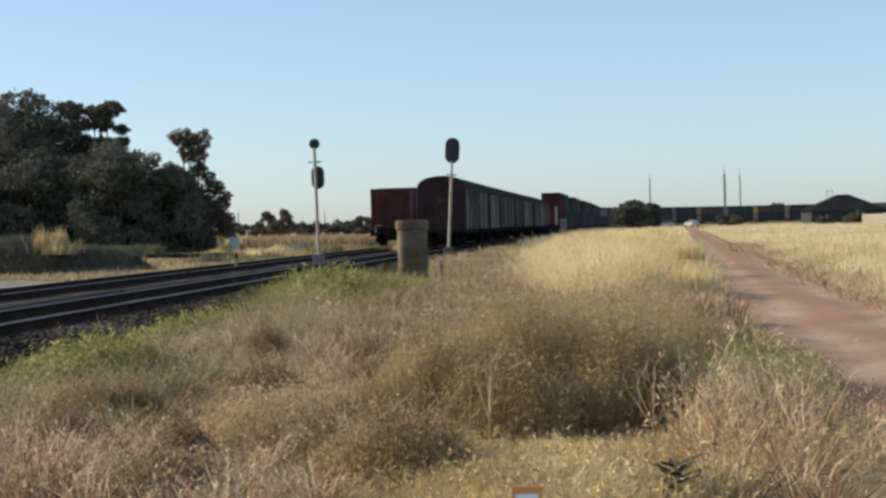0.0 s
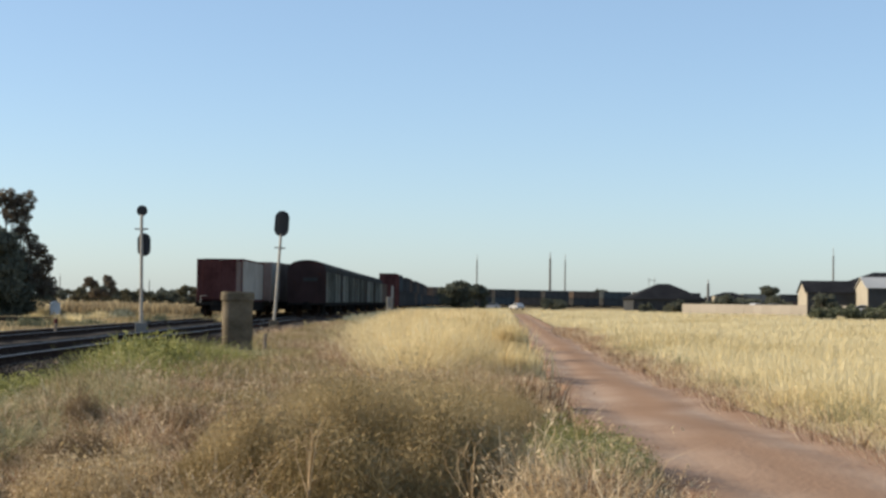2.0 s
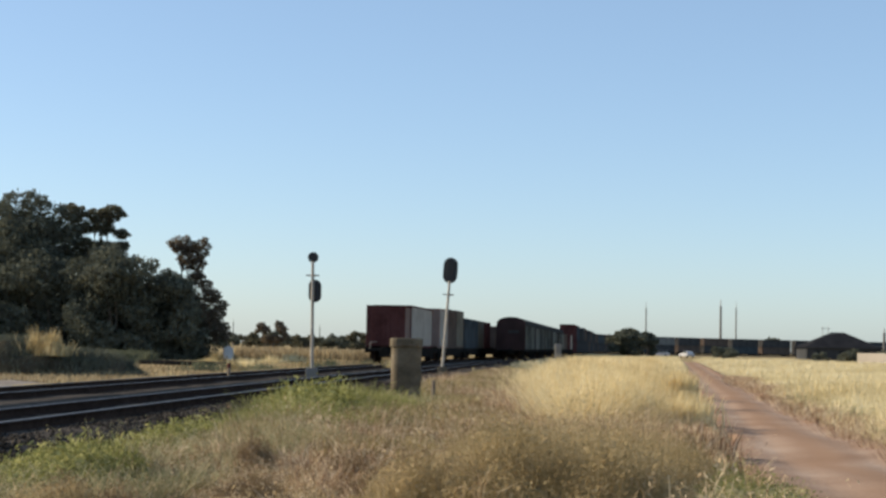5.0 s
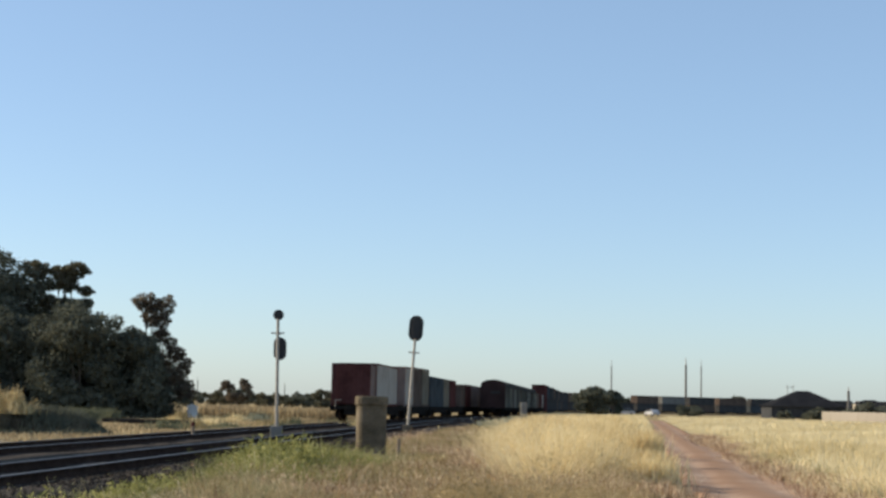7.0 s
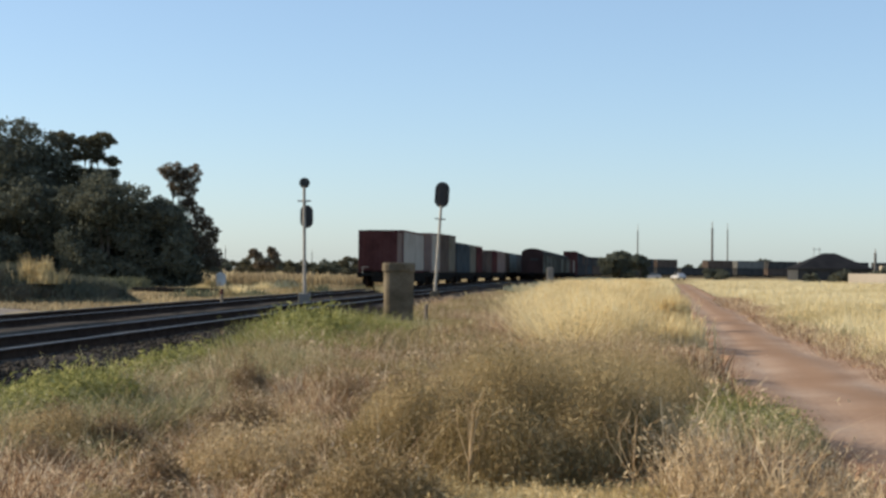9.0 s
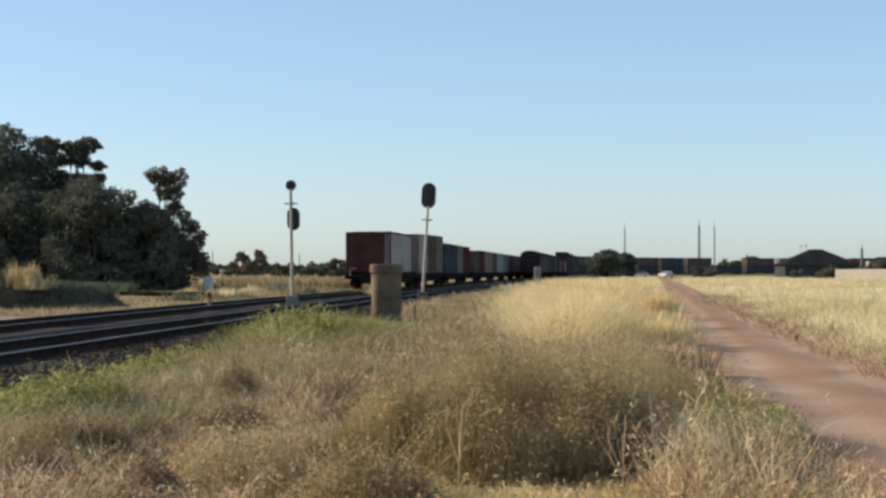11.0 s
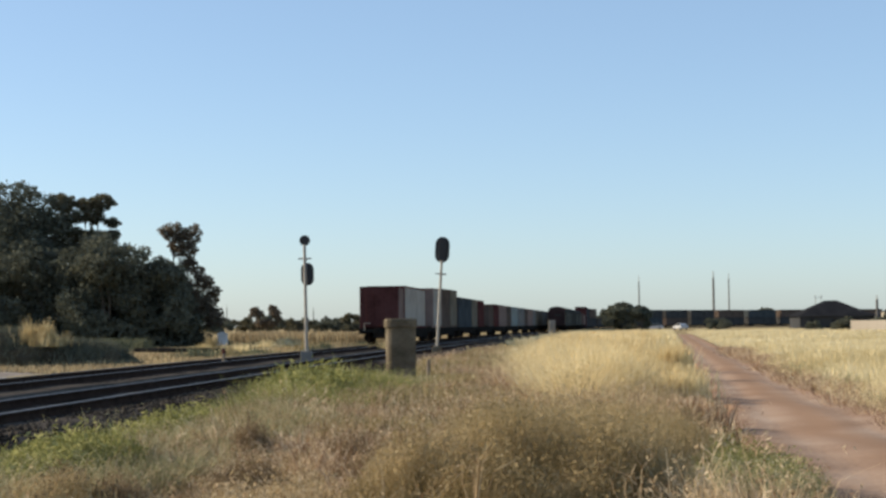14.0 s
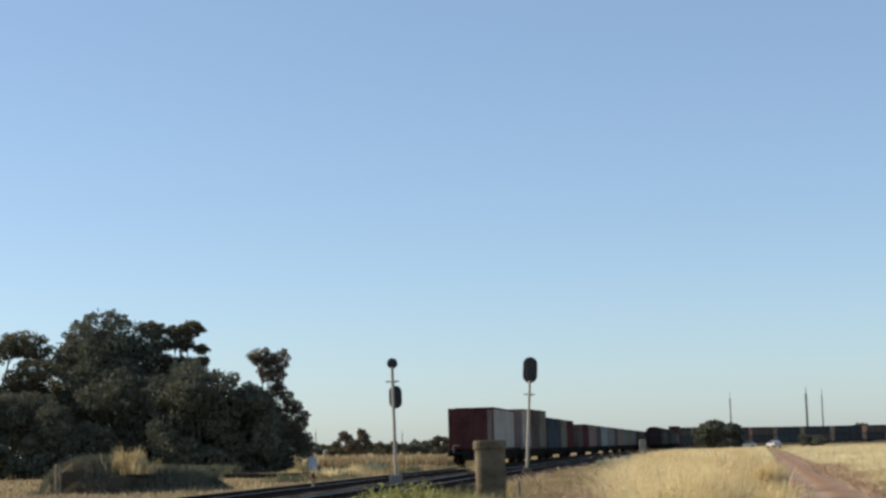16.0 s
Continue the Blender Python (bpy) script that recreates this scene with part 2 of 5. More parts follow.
def centreline():
    ys = np.arange(-80, BEND_Y, 2.0)
    xs = np.where(ys > 12, np.polyval(LINE, ys), np.polyval(LINE, 12) + (ys - 12) * np.polyval(np.polyder(LINE), 12))
    a0 = math.atan2(xs[-1] - xs[-2], 2.0)
    th = np.linspace(a0, radians(88), 90)[1:]
    ax = xs[-1] + BEND_R * (math.cos(a0) - np.cos(th))
    ay = ys[-1] + BEND_R * (np.sin(th) - math.sin(a0))
    ex = ax[-1] + np.arange(4, 600, 4)
    ey = ay[-1] + np.arange(4, 600, 4) * math.tan(radians(2))
    return np.column_stack([np.concatenate([xs, ax, ex]), np.concatenate([ys, ay, ey])])


CL = centreline()
CS = np.concatenate([[0], np.cumsum(np.linalg.norm(np.diff(CL, axis=0), axis=1))])
S_AT = lambda y: float(np.interp(y, CL[:, 1], CS))


def on_track(s, off=0.0):
    """Place and heading at s metres along the main line, off metres to its right."""
    x, y = np.interp(s, CS, CL[:, 0]), np.interp(s, CS, CL[:, 1])
    x2, y2 = np.interp(s + 4, CS, CL[:, 0]), np.interp(s + 4, CS, CL[:, 1])
    x1, y1 = np.interp(s - 4, CS, CL[:, 0]), np.interp(s - 4, CS, CL[:, 1])
    h = math.hypot(x2 - x1, y2 - y1)
    tx, ty = (x2 - x1) / h, (y2 - y1) / h
    return x + ty * off, y - tx * off, math.degrees(math.atan2(-tx, ty))


RAIL = 0.42
SIDING = -4.4
main_x = lambda y: np.where(np.asarray(y) > 12, np.polyval(LINE, y), np.polyval(LINE, 12) + (np.asarray(y) - 12) * np.polyval(np.polyder(LINE), 12))
ROADFIT = np.polyfit([13, 16, 30.6, 50, 90, 160, 300], [3.0, 3.3, 4.7, 6.8, 11.4, 19.0, 34.0], 2)
road_l = lambda y: np.polyval(ROADFIT, y) + np.interp(y, [10, 12.5, 15, 21, 60, 300], [0.2, 0.1, -0.2, -0.55, -0.55, -0.5])
road_r = lambda y: np.polyval(ROADFIT, y) + np.interp(y, [10, 17, 21, 25, 30, 40, 64, 300], [3.05, 2.9, 2.62, 2.42, 2.25, 2.05, 1.95, 2.1])


def ground_z(x, y, bed=0.0):
    """Nearly flat; a low formation under the tracks, and a slight swell beside the road."""
    x, y = np.asarray(x, float), np.asarray(y, float)
    d = x - (main_x(np.clip(y, -80, 440)) + SIDING / 2)
    bank = 0.14 / (1 + np.exp(np.clip((np.abs(d) - 6.2) * 2.2, -50, 50))) * (y < 470)
    roll = 0.05 * np.sin(x * 0.31 + 1) * np.sin(y * 0.17) + 0.03 * np.sin(x * 0.9 + y * 0.5)
    u = (x - road_l(y)) / (road_r(y) - road_l(y))
    sunk = 0.09 / (1 + np.exp(np.clip((np.abs(u - 0.5) - 0.5) * 30, -50, 50))) * (y < 300)
    return bank + roll * np.clip(1.4 - np.abs(y) / 160, 0, 1) * (np.abs(d) > 7) - sunk * bed


def build_ground():
    xs = np.concatenate([-np.geomspace(60, 4000, 24)[::-1], np.arange(-58, 60, 1.0), np.geomspace(60, 4000, 24)])
    ys = np.concatenate([-np.geomspace(20, 800, 10)[::-1], np.arange(-18, 150, 1.2), np.geomspace(150, 4600, 50)])
    X, Y = np.meshgrid(xs, ys)
    Z = ground_z(X, Y, 1.0)
    n, m = X.shape
    i = np.arange(n * m).reshape(n, m)
    f = np.stack([i[:-1, :-1], i[:-1, 1:], i[1:, 1:], i[1:, :-1]], -1).reshape(-1, 4)
    ob = new("ground", arrays_mesh("ground", np.column_stack([X.ravel(), Y.ravel(), Z.ravel()]), f, M_EARTH))
    tagged(ob, "dry straw-coloured earth of a flat plain", "ground", kind="structure")


def road_z(x, y):
    u = (x - road_l(y)) / (road_r(y) - road_l(y))
    bumps = np.array([noise.noise((a * 1.3, y * 0.35, 0)) for a in np.atleast_1d(x)])
    return ground_z(x, y) + 0.018 * bumps - 0.025 * np.exp(-((u - 0.28) / 0.09) ** 2) - 0.025 * np.exp(-((u - 0.74) / 0.09) ** 2)


def strip(name, left, right, ys, cols, lift, material, sink=0.1):
    u = np.linspace(0, 1, cols)
    V = []
    for y in ys:
        a, b = float(left(y)), float(right(y))
        xs = a + (b - a) * u
        z = road_z(xs, y) + lift
        z[0], z[-1] = z[0] - sink, z[-1] - sink
        V.append(np.column_stack([xs, np.full(cols, y), z]))
    V = np.concatenate(V)
    i = np.arange(len(V)).reshape(len(ys), cols)
    f = np.stack([i[:-1, :-1], i[:-1, 1:], i[1:, 1:], i[1:, :-1]], -1).reshape(-1, 4)
    me = arrays_mesh(name, V, f, material)
    across = me.attributes.new("across", "FLOAT", "POINT")
    across.data.foreach_set("value", np.tile(u, len(ys)).astype(np.float32))
    return new(name, me)


build_ground()
ys_road = np.concatenate([np.arange(-6, 60, 0.6), np.arange(60, 235, 3)])
tagged(strip("road", lambda y: road_l(y) + 0.25 * noise.noise((y * 0.3, 5, 0)), lambda y: road_r(y) + 0.3 * noise.noise((y * 0.25, 9, 0)), ys_road, 33, 0.0, M_ROAD),
       "reddish dirt road with two worn wheel tracks", "dirt road", kind="structure")
tagged(strip("gravel_road", lambda y: -60, lambda y: main_x(y) + SIDING - 3.2 - 0.004 * (y - 36) ** 2, np.arange(30, 66, 0.9), 20, 0.06, M_GRAVEL),
       "pale grey gravel yard beside the tracks", "gravel road", kind="structure")


# ---- railway ----
def sweep(name, outline, s0, s1, off, material, step=2.0, rough=0.0):
    """Sweeps an outline (across, height) along the line."""
    ss = np.arange(s0, s1 + step, step)
    k = len(outline)
    V = np.zeros((len(ss), k, 3))
    for j, s in enumerate(ss):
        for i, (a, z) in enumerate(outline):
            x, y, _ = on_track(s, off + a)
            V[j, i] = x, y, z + (rough * noise.noise((s * 1.7, a * 3, 2)) if rough else 0)
    i = np.arange(len(ss) * k).reshape(len(ss), k)
    nxt = np.roll(i, -1, axis=1)
    f = np.stack([i[:-1], nxt[:-1], nxt[1:], i[1:]], -1).reshape(-1, 4)
    return arrays_mesh(name, V.reshape(-1, 3), f, material)


def railway(name, off, s0, s1, label, shoulders):
    root = thing(name, Matrix(), label, "railway track", "parallel tracks", "structure")
    (a, za), (b, zb) = shoulders
    part("ballast_bed", sweep("ballast_bed", [(a, za), (-1.45, 0.25), (0, 0.27), (1.45, 0.25), (b, zb)], s0, s1, off, M_BALLAST, 1.5, 0.05), None, root)
    for side in (-1, 1):
        g = side * 0.7525
        web = [(-0.07, RAIL - 0.16), (-0.07, RAIL - 0.145), (-0.012, RAIL - 0.12), (-0.012, RAIL - 0.045), (-0.035, RAIL - 0.03), (-0.035, RAIL - 0.006),
               (0.035, RAIL - 0.006), (0.035, RAIL - 0.03), (0.012, RAIL - 0.045), (0.012, RAIL - 0.12), (0.07, RAIL - 0.145), (0.07, RAIL - 0.16)]
        rail = part("rail", sweep("rail", [(g + a, z) for a, z in web], s0, s1, off, M_RUST), None, root)
        part("rail_head", sweep("rail_head", [(g + a, z) for a, z in ((-0.033, RAIL - 0.02), (-0.03, RAIL), (0.03, RAIL), (0.033, RAIL - 0.02))], s0, s1, off, M_STEEL), None, rail, "polished running surface")
    return root


main_line = railway("main_track", 0.0, S_AT(-60), CS[-1] - 10, "main railway track with polished rails on dark ballast", ((SIDING / 2, 0.21), (3.3, 0.02)))
siding = railway("siding_track", SIDING, S_AT(-60), S_AT(425), "siding railway track with worn rails on dark ballast", ((-3.3, 0.02), (-SIDING / 2, 0.2)))


# ---- freight wagons and containers ----
MESHES = {}


def cached(key, build, material):
    if (key, material.name) not in MESHES:
        MESHES[key, material.name] = mesh_of(key, build(bmesh.new()), material)
    return MESHES[key, material.name]


def bogie_mesh(bm):
    for sx in (-1, 1):
        prism(bm, [(sx * 0.92, 0.30), (sx * 1.04, 0.30), (sx * 1.04, 0.72), (sx * 0.92, 0.72)], -1.0, 1.0)
        box(bm, sx * 0.9 - 0.1, -0.35, 0.15, sx * 0.9 + 0.18, 0.35, 0.85, 0.03)
        for y in (-0.9, 0.9):
            box(bm, sx * 0.98 - 0.1, y - 0.16, 0.26, sx * 0.98 + 0.1, y + 0.16, 0.6, 0.03)
    box(bm, -0.95, -0.18, 0.45, 0.95, 0.18, 0.75)
    return bm


def wheel_mesh(bm):
    for sx in (-1, 1):
        rod(bm, (sx * 0.69, 0, 0), (sx * 0.82, 0, 0), 0.44, sides=18)
        rod(bm, (sx * 0.67, 0, 0), (sx * 0.70, 0, 0), 0.475, sides=18)
    rod(bm, (-0.7, 0, 0), (0.7, 0, 0), 0.07)
    return bm


def running_gear(root, length):
    """Two bogies with wheelsets, couplers, from the rail top at z 0."""
    for y in (-length / 2 + 2.2, length / 2 - 2.2):
        b = part("bogie", cached("bogie", bogie_mesh, M_UNDER), None, root)
        b.location = (0, y, 0)
        for dy in (-0.9, 0.9):
            w = part("wheelset", cached("wheelset", wheel_mesh, M_RUST), None, b)
            w.location = (0, dy, 0.455)
    for sy in (-1, 1):
        c = bmesh.new()
        box(c, -0.11, sy * length / 2 - 0.2, 0.78, 0.11, sy * (length / 2 + 0.42), 1.0, 0.03)
        box(c, -0.2, sy * (length / 2 + 0.2), 0.74, 0.2, sy * (length / 2 + 0.42), 1.04, 0.05)
        part("coupler", c, M_UNDER, root)


def flat_wagon(m, length=19.3, low=False):
    root = thing("flat_wagon", m, "dark container flat wagon standing on the rails", "railway wagon", "freight wagons")
    deck = 0.45 if low else 1.0
    bm = bmesh.new()
    box(bm, -0.32, -length / 2 + 0.1, max(0.42, deck - 0.55), 0.32, length / 2 - 0.1, deck - 0.12)
    for sx in (-1, 1):
        drop = 0.32 if low else 0.6
        prism(bm, [(sx * 1.12, deck - drop), (sx * 1.24, deck - drop), (sx * 1.24, deck), (sx * 1.12, deck)], -length / 2 + 3.6, length / 2 - 3.6)
        prism(bm, [(sx * 1.12, deck - 0.32), (sx * 1.235, deck - 0.32), (sx * 1.235, deck), (sx * 1.12, deck)], -length / 2, length / 2)
    for y in np.linspace(-length / 2 + 0.3, length / 2 - 0.3, 9):
        box(bm, -1.12, y - 0.1, deck - 0.22, 1.12, y + 0.1, deck - 0.01)
    part("underframe", bm, M_UNDER, root)
    running_gear(root, length)
    bm = bmesh.new()
    rod(bm, (-0.9, -length / 2 + 0.05, 0.9), (-0.9, -length / 2 + 0.05, 1.35), 0.02)
    rod(bm, (-0.9, -length / 2 + 0.05, 1.35), (-0.5, -length / 2 + 0.05, 1.35), 0.02)
    part("handrail", bm, M_GALV, root)
    bm = bmesh.new()
    rod(bm, (0.5, -length / 2 - 0.02, 1.0), (0.62, -length / 2 - 0.08, 0.45), 0.035)
    part("brake_hose", bm, M_RUBBER, root)
    return root


def corrugated(bm, length, z0, z1, x, sign):
    """Corrugated wall along y at x; the ribs stand 36 mm."""
    n = int(length / 0.36)
    prof = []
    for i in range(n):
        y = -length / 2 + i * length / n
        p = length / n
        prof += [(y, 0), (y + p * 0.28, 0), (y + p * 0.5, -0.04), (y + p * 0.78, -0.04)]
    prof.append((length / 2, 0))
    lo = [bm.verts.new((x + sign * d, y, z0)) for y, d in prof]
    hi = [bm.verts.new((x + sign * d, y, z1)) for y, d in prof]
    for i in range(len(prof) - 1):
        bm.faces.new((lo[i], lo[i + 1], hi[i + 1], hi[i]))


def container(m, length, height, colour, frame_colour=None, tall_label=""):
    """A shipping container with its floor at z 0 and doors at its rear (-y)."""
    words = {"red": "weathered dark red", "white": "pale grey-white", "brown": "faded red-brown", "grey": "weathered grey", "blue": "dull blue-grey",
             "tan": "faded tan", "teal": "pale blue-green", "green": "dark green", "rose": "faded pinkish grey", "slate": "dark slate grey"}[colour]
    root = thing("freight_container", m, f"{words} corrugated steel shipping container{tall_label} on a wagon", "shipping container", "containers on the trains")
    P, F = PAINTS[colour], PAINTS[frame_colour or colour]
    w, h, L = 1.219, height, length / 2
    for sx in (-1, 1):
        bm = bmesh.new()
        corrugated(bm, length - 0.24, 0.14, h - 0.1, sx * (w - 0.012), sx)
        part("side_wall", bm, P, root)
        for z0, z1 in ((0, 0.15), (h - 0.11, h)):
            bm = bmesh.new()
            box(bm, sx * w - sx * 0.07, -L + 0.1, z0, sx * w, L - 0.1, z1)
            part("side_rail", bm, F, root)
        for y in (-L, L - 0.16):
            bm = bmesh.new()
            box(bm, min(sx * w, sx * (w - 0.16)), y, 0, max(sx * w, sx * (w - 0.16)), y + 0.16, h, 0.012)
            part("corner_post", bm, F, root)
    bm = bmesh.new()
    box(bm, -w + 0.05, -L + 0.08, h - 0.06, w - 0.05, L - 0.08, h - 0.015)
    for i in range(int(length / 0.6)):
        y = -L + 0.4 + i * 0.6
        box(bm, -w + 0.15, y, h - 0.02, w - 0.15, y + 0.25, h + 0.005)
    part("roof_sheet", bm, F, root)
    bm = bmesh.new()
    box(bm, -w + 0.16, L - 0.1, 0.02, w - 0.16, L - 0.05, h - 0.02)
    for i in range(7):
        x = -0.9 + i * 0.3
        box(bm, x - 0.07, L - 0.06, 0.1, x + 0.07, L - 0.02, h - 0.1)
    part("front_wall", bm, F, root)
    for sx in (-1, 1):
        bm = bmesh.new()
        box(bm, min(0, sx * 1.06) + 0.008, -L + 0.03, 0.12, max(0, sx * 1.06) - 0.008, -L + 0.08, h - 0.1, 0.006)
        for j in range(3):
            z = 0.25 + j * (h - 0.5) / 3
            box(bm, sx * 0.53 - 0.42, -L + 0.015, z, sx * 0.53 + 0.42, -L + 0.035, z + (h - 0.5) / 3 - 0.12)
        door = part("door", bm, F, root)
        for x in (0.3, 0.8):
            bm = bmesh.new()
            rod(bm, (sx * x, -L, 0.1), (sx * x, -L, h - 0.08), 0.02)
            box(bm, sx * x - 0.04, -L - 0.03, 1.0, sx * x + 0.14 * sx + 0.04, -L, 1.06)
            part("lock_bar", bm, F, door)
    return root


def van(m, length=16.4):
    """A covered van with an arched roof."""
    root = thing("covered_van", m, "old covered railway van with arched roof, brown end and grey-green sides", "railway van", "freight wagons")
    w, eave, top, L = 1.36, 3.25, 4.0, length / 2
    arch = [(w * math.sin(a), eave + (top - eave) * (math.cos(a) ** 0.75 if math.cos(a) > 0 else 0)) for a in np.linspace(-math.pi / 2, math.pi / 2, 15)]
    for y in (-L, L - 0.08):
        bm = bmesh.new()
        prism(bm, [(-w + 0.02, 0.95)] + [(x * 0.99, z - 0.03) for x, z in arch] + [(w - 0.02, 0.95)], y, y + 0.08)
        end = part("end_wall", bm, M_VANEND, root)
        bm = bmesh.new()
        for i in range(5):
            x = -1.0 + i * 0.5
            box(bm, x - 0.035, y - 0.05 if y < 0 else y + 0.08, 1.0, x + 0.035, y if y < 0 else y + 0.13, 3.3)
        part("end_stiffener", bm, M_VANEND, end)
        bm = bmesh.new()
        yy = y - 0.05 if y < 0 else y + 0.13
        box(bm, -0.25, yy - 0.02, 2.5, 0.75, yy + 0.01, 2.75)
        part("end_board", bm, M_VANROOF, end, "grey board on the end wall")
    for sx in (-1, 1):
        n = 9
        for i in range(n):
            y0 = -L + 0.1 + i * (length - 0.2) / n
            y1 = y0 + (length - 0.2) / n
            bm = bmesh.new()
            inner = 0.0 if i % 2 else 0.02
            box(bm, min(sx * (w - inner), sx * (w - 0.1)), y0 + 0.06, 1.0, max(sx * (w - inner), sx * (w - 0.1)), y1 - 0.06, 3.2, 0.012)
            panel = part("side_panel", bm, M_VANSIDE, root)
            bm = bmesh.new()
            box(bm, min(sx * (w + 0.012), sx * (w - 0.1)), y0 - 0.05, 0.95, max(sx * (w + 0.012), sx * (w - 0.1)), y0 + 0.05, 3.26)
            part("side_post", bm, M_VANEND, panel)
    bm = bmesh.new()
    lo = [(x * 0.985, z - 0.05) for x, z in arch]
    prism(bm, arch + lo[::-1], -L - 0.06, L + 0.06)
    part("arched_roof", bm, M_VANROOF, root)
    bm = bmesh.new()
    box(bm, -w + 0.05, -L + 0.02, 0.82, w - 0.05, L - 0.02, 1.0)
    box(bm, -0.3, -L + 0.2, 0.5, 0.3, L - 0.2, 0.85)
    for sx in (-1, 1):
        box(bm, min(sx * w, sx * (w - 0.1)), -L, 0.75, max(sx * w, sx * (w - 0.1)), L, 0.98)
    part("underframe", bm, M_UNDER, root)
    running_gear(root, length)
    return root


def rolling(s, off):
    x, y, h = on_track(s, off)
    return pose(x, y, RAIL, 0, 0, h)


# the standing train on the siding: each row is a wagon with (length, height, colour, frame colour)
STANDING = [
    [(2.99, 2.64, "rose", "red"), (12.19, 2.74, "white", "red")],
    [(6.06, 2.95, "white", "rose"), (6.06, 3.05, "brown", None), (6.06, 3.1, "tan", "brown")],
    [(6.06, 2.6, "blue", None), (6.06, 2.6, "blue", None), (6.06, 2.6, "tan", None)],
    [(6.06, 2.6, "red", None), (6.06, 2.3, "brown", None)],
    [(6.06, 2.45, "red", None), (12.19, 2.45, "rose", None)],
    [(6.06, 2.45, "brown", None), (12.19, 2.45, "teal", None)],
    [(12.19, 2.45, "grey", None), (6.06, 2.45, "brown", None)],
    [(12.19, 2.45, "rose", None), (6.06, 2.45, "grey", None)],
    [(12.19, 2.45, "tan", None), (6.06, 2.45, "tan", None)],
    [(12.19, 2.45, "grey", None), (6.06, 2.45, "brown", None)],
    [(12.19, 2.45, "tan", None), (6.06, 2.45, "grey", None)],
    [(12.19, 2.45, "brown", None), (6.06, 2.45, "rose", None)],
]
s_rear = S_AT(102.5)
for w_i, load in enumerate(STANDING):
    s_mid = s_rear + 9.6 + w_i * 20.2
    flat_wagon(rolling(s_mid, SIDING))
    pos = -9.3
    for L, H, col, fr in load:
        container(rolling(s_mid, SIDING) @ pose(0, pos + L / 2, 1.005), L, H, col, fr)
        pos += L + 0.2 + (6 if w_i == 3 else 0)

# the departing train on the main line: distance of each vehicle's middle ahead of the van's rear end
SPEED, S_VAN = 12.5, S_AT(92.0)
MOVING = []


def build_departing():
    first = van(rolling(S_VAN + 8.2, 0))
    MOVING.append((first, 8.2, 0, 0))
    for i in range(1, 5):
        MOVING.append((copy_thing(first, rolling(S_VAN + 8.2 + 17.3 * i, 0)), 8.2 + 17.3 * i, 0, 0))
    ahead = 17.3 * 5
    loads = [[(12.19, 2.3, "brown")], [(6.06, 2.3, "red"), (6.06, 2.3, "white")]]
    for load in loads:
        wg = flat_wagon(rolling(S_VAN + ahead + 9, 0), 17.5)
        MOVING.append((wg, ahead + 9, 0, 0))
        y = -7.5
        for L, H, c in load:
            MOVING.append((container(rolling(S_VAN + ahead + 9, 0) @ pose(0, y + L / 2, 1.005), L, H, c), ahead + 9, y + L / 2, 1.005))
            y += L + 0.3
        ahead += 18.4
    rnd = random.Random(4)
    stacks = [("red", "red"), ("slate", "brown"), ("slate", "blue"), ("slate", "brown"), ("slate", "slate"), ("slate", "brown"), ("slate", "grey"), ("brown", "slate"),
              ("slate", "brown"), ("blue", "slate"), ("brown", "slate"), ("slate", "slate")]
    for i in range(33):
        wg = flat_wagon(rolling(S_VAN + ahead + 8.6, 0), 13.6, low=True)
        MOVING.append((wg, ahead + 8.6, 0, 0))
        lower, upper = stacks[0] if i == 0 else stacks[1 + i % (len(stacks) - 1)]
        MOVING.append((container(rolling(S_VAN + ahead + 8.6, 0) @ pose(0, 0, 0.455), 12.19, 2.3, lower), ahead + 8.6, 0, 0.455))
        if i == 0 or rnd.random() > 0.12:
            MOVING.append((container(rolling(S_VAN + ahead + 8.6, 0) @ pose(0, 0, 2.765), 12.19, 2.45, upper), ahead + 8.6, 0, 2.765))
        ahead += 14.5


build_departing()


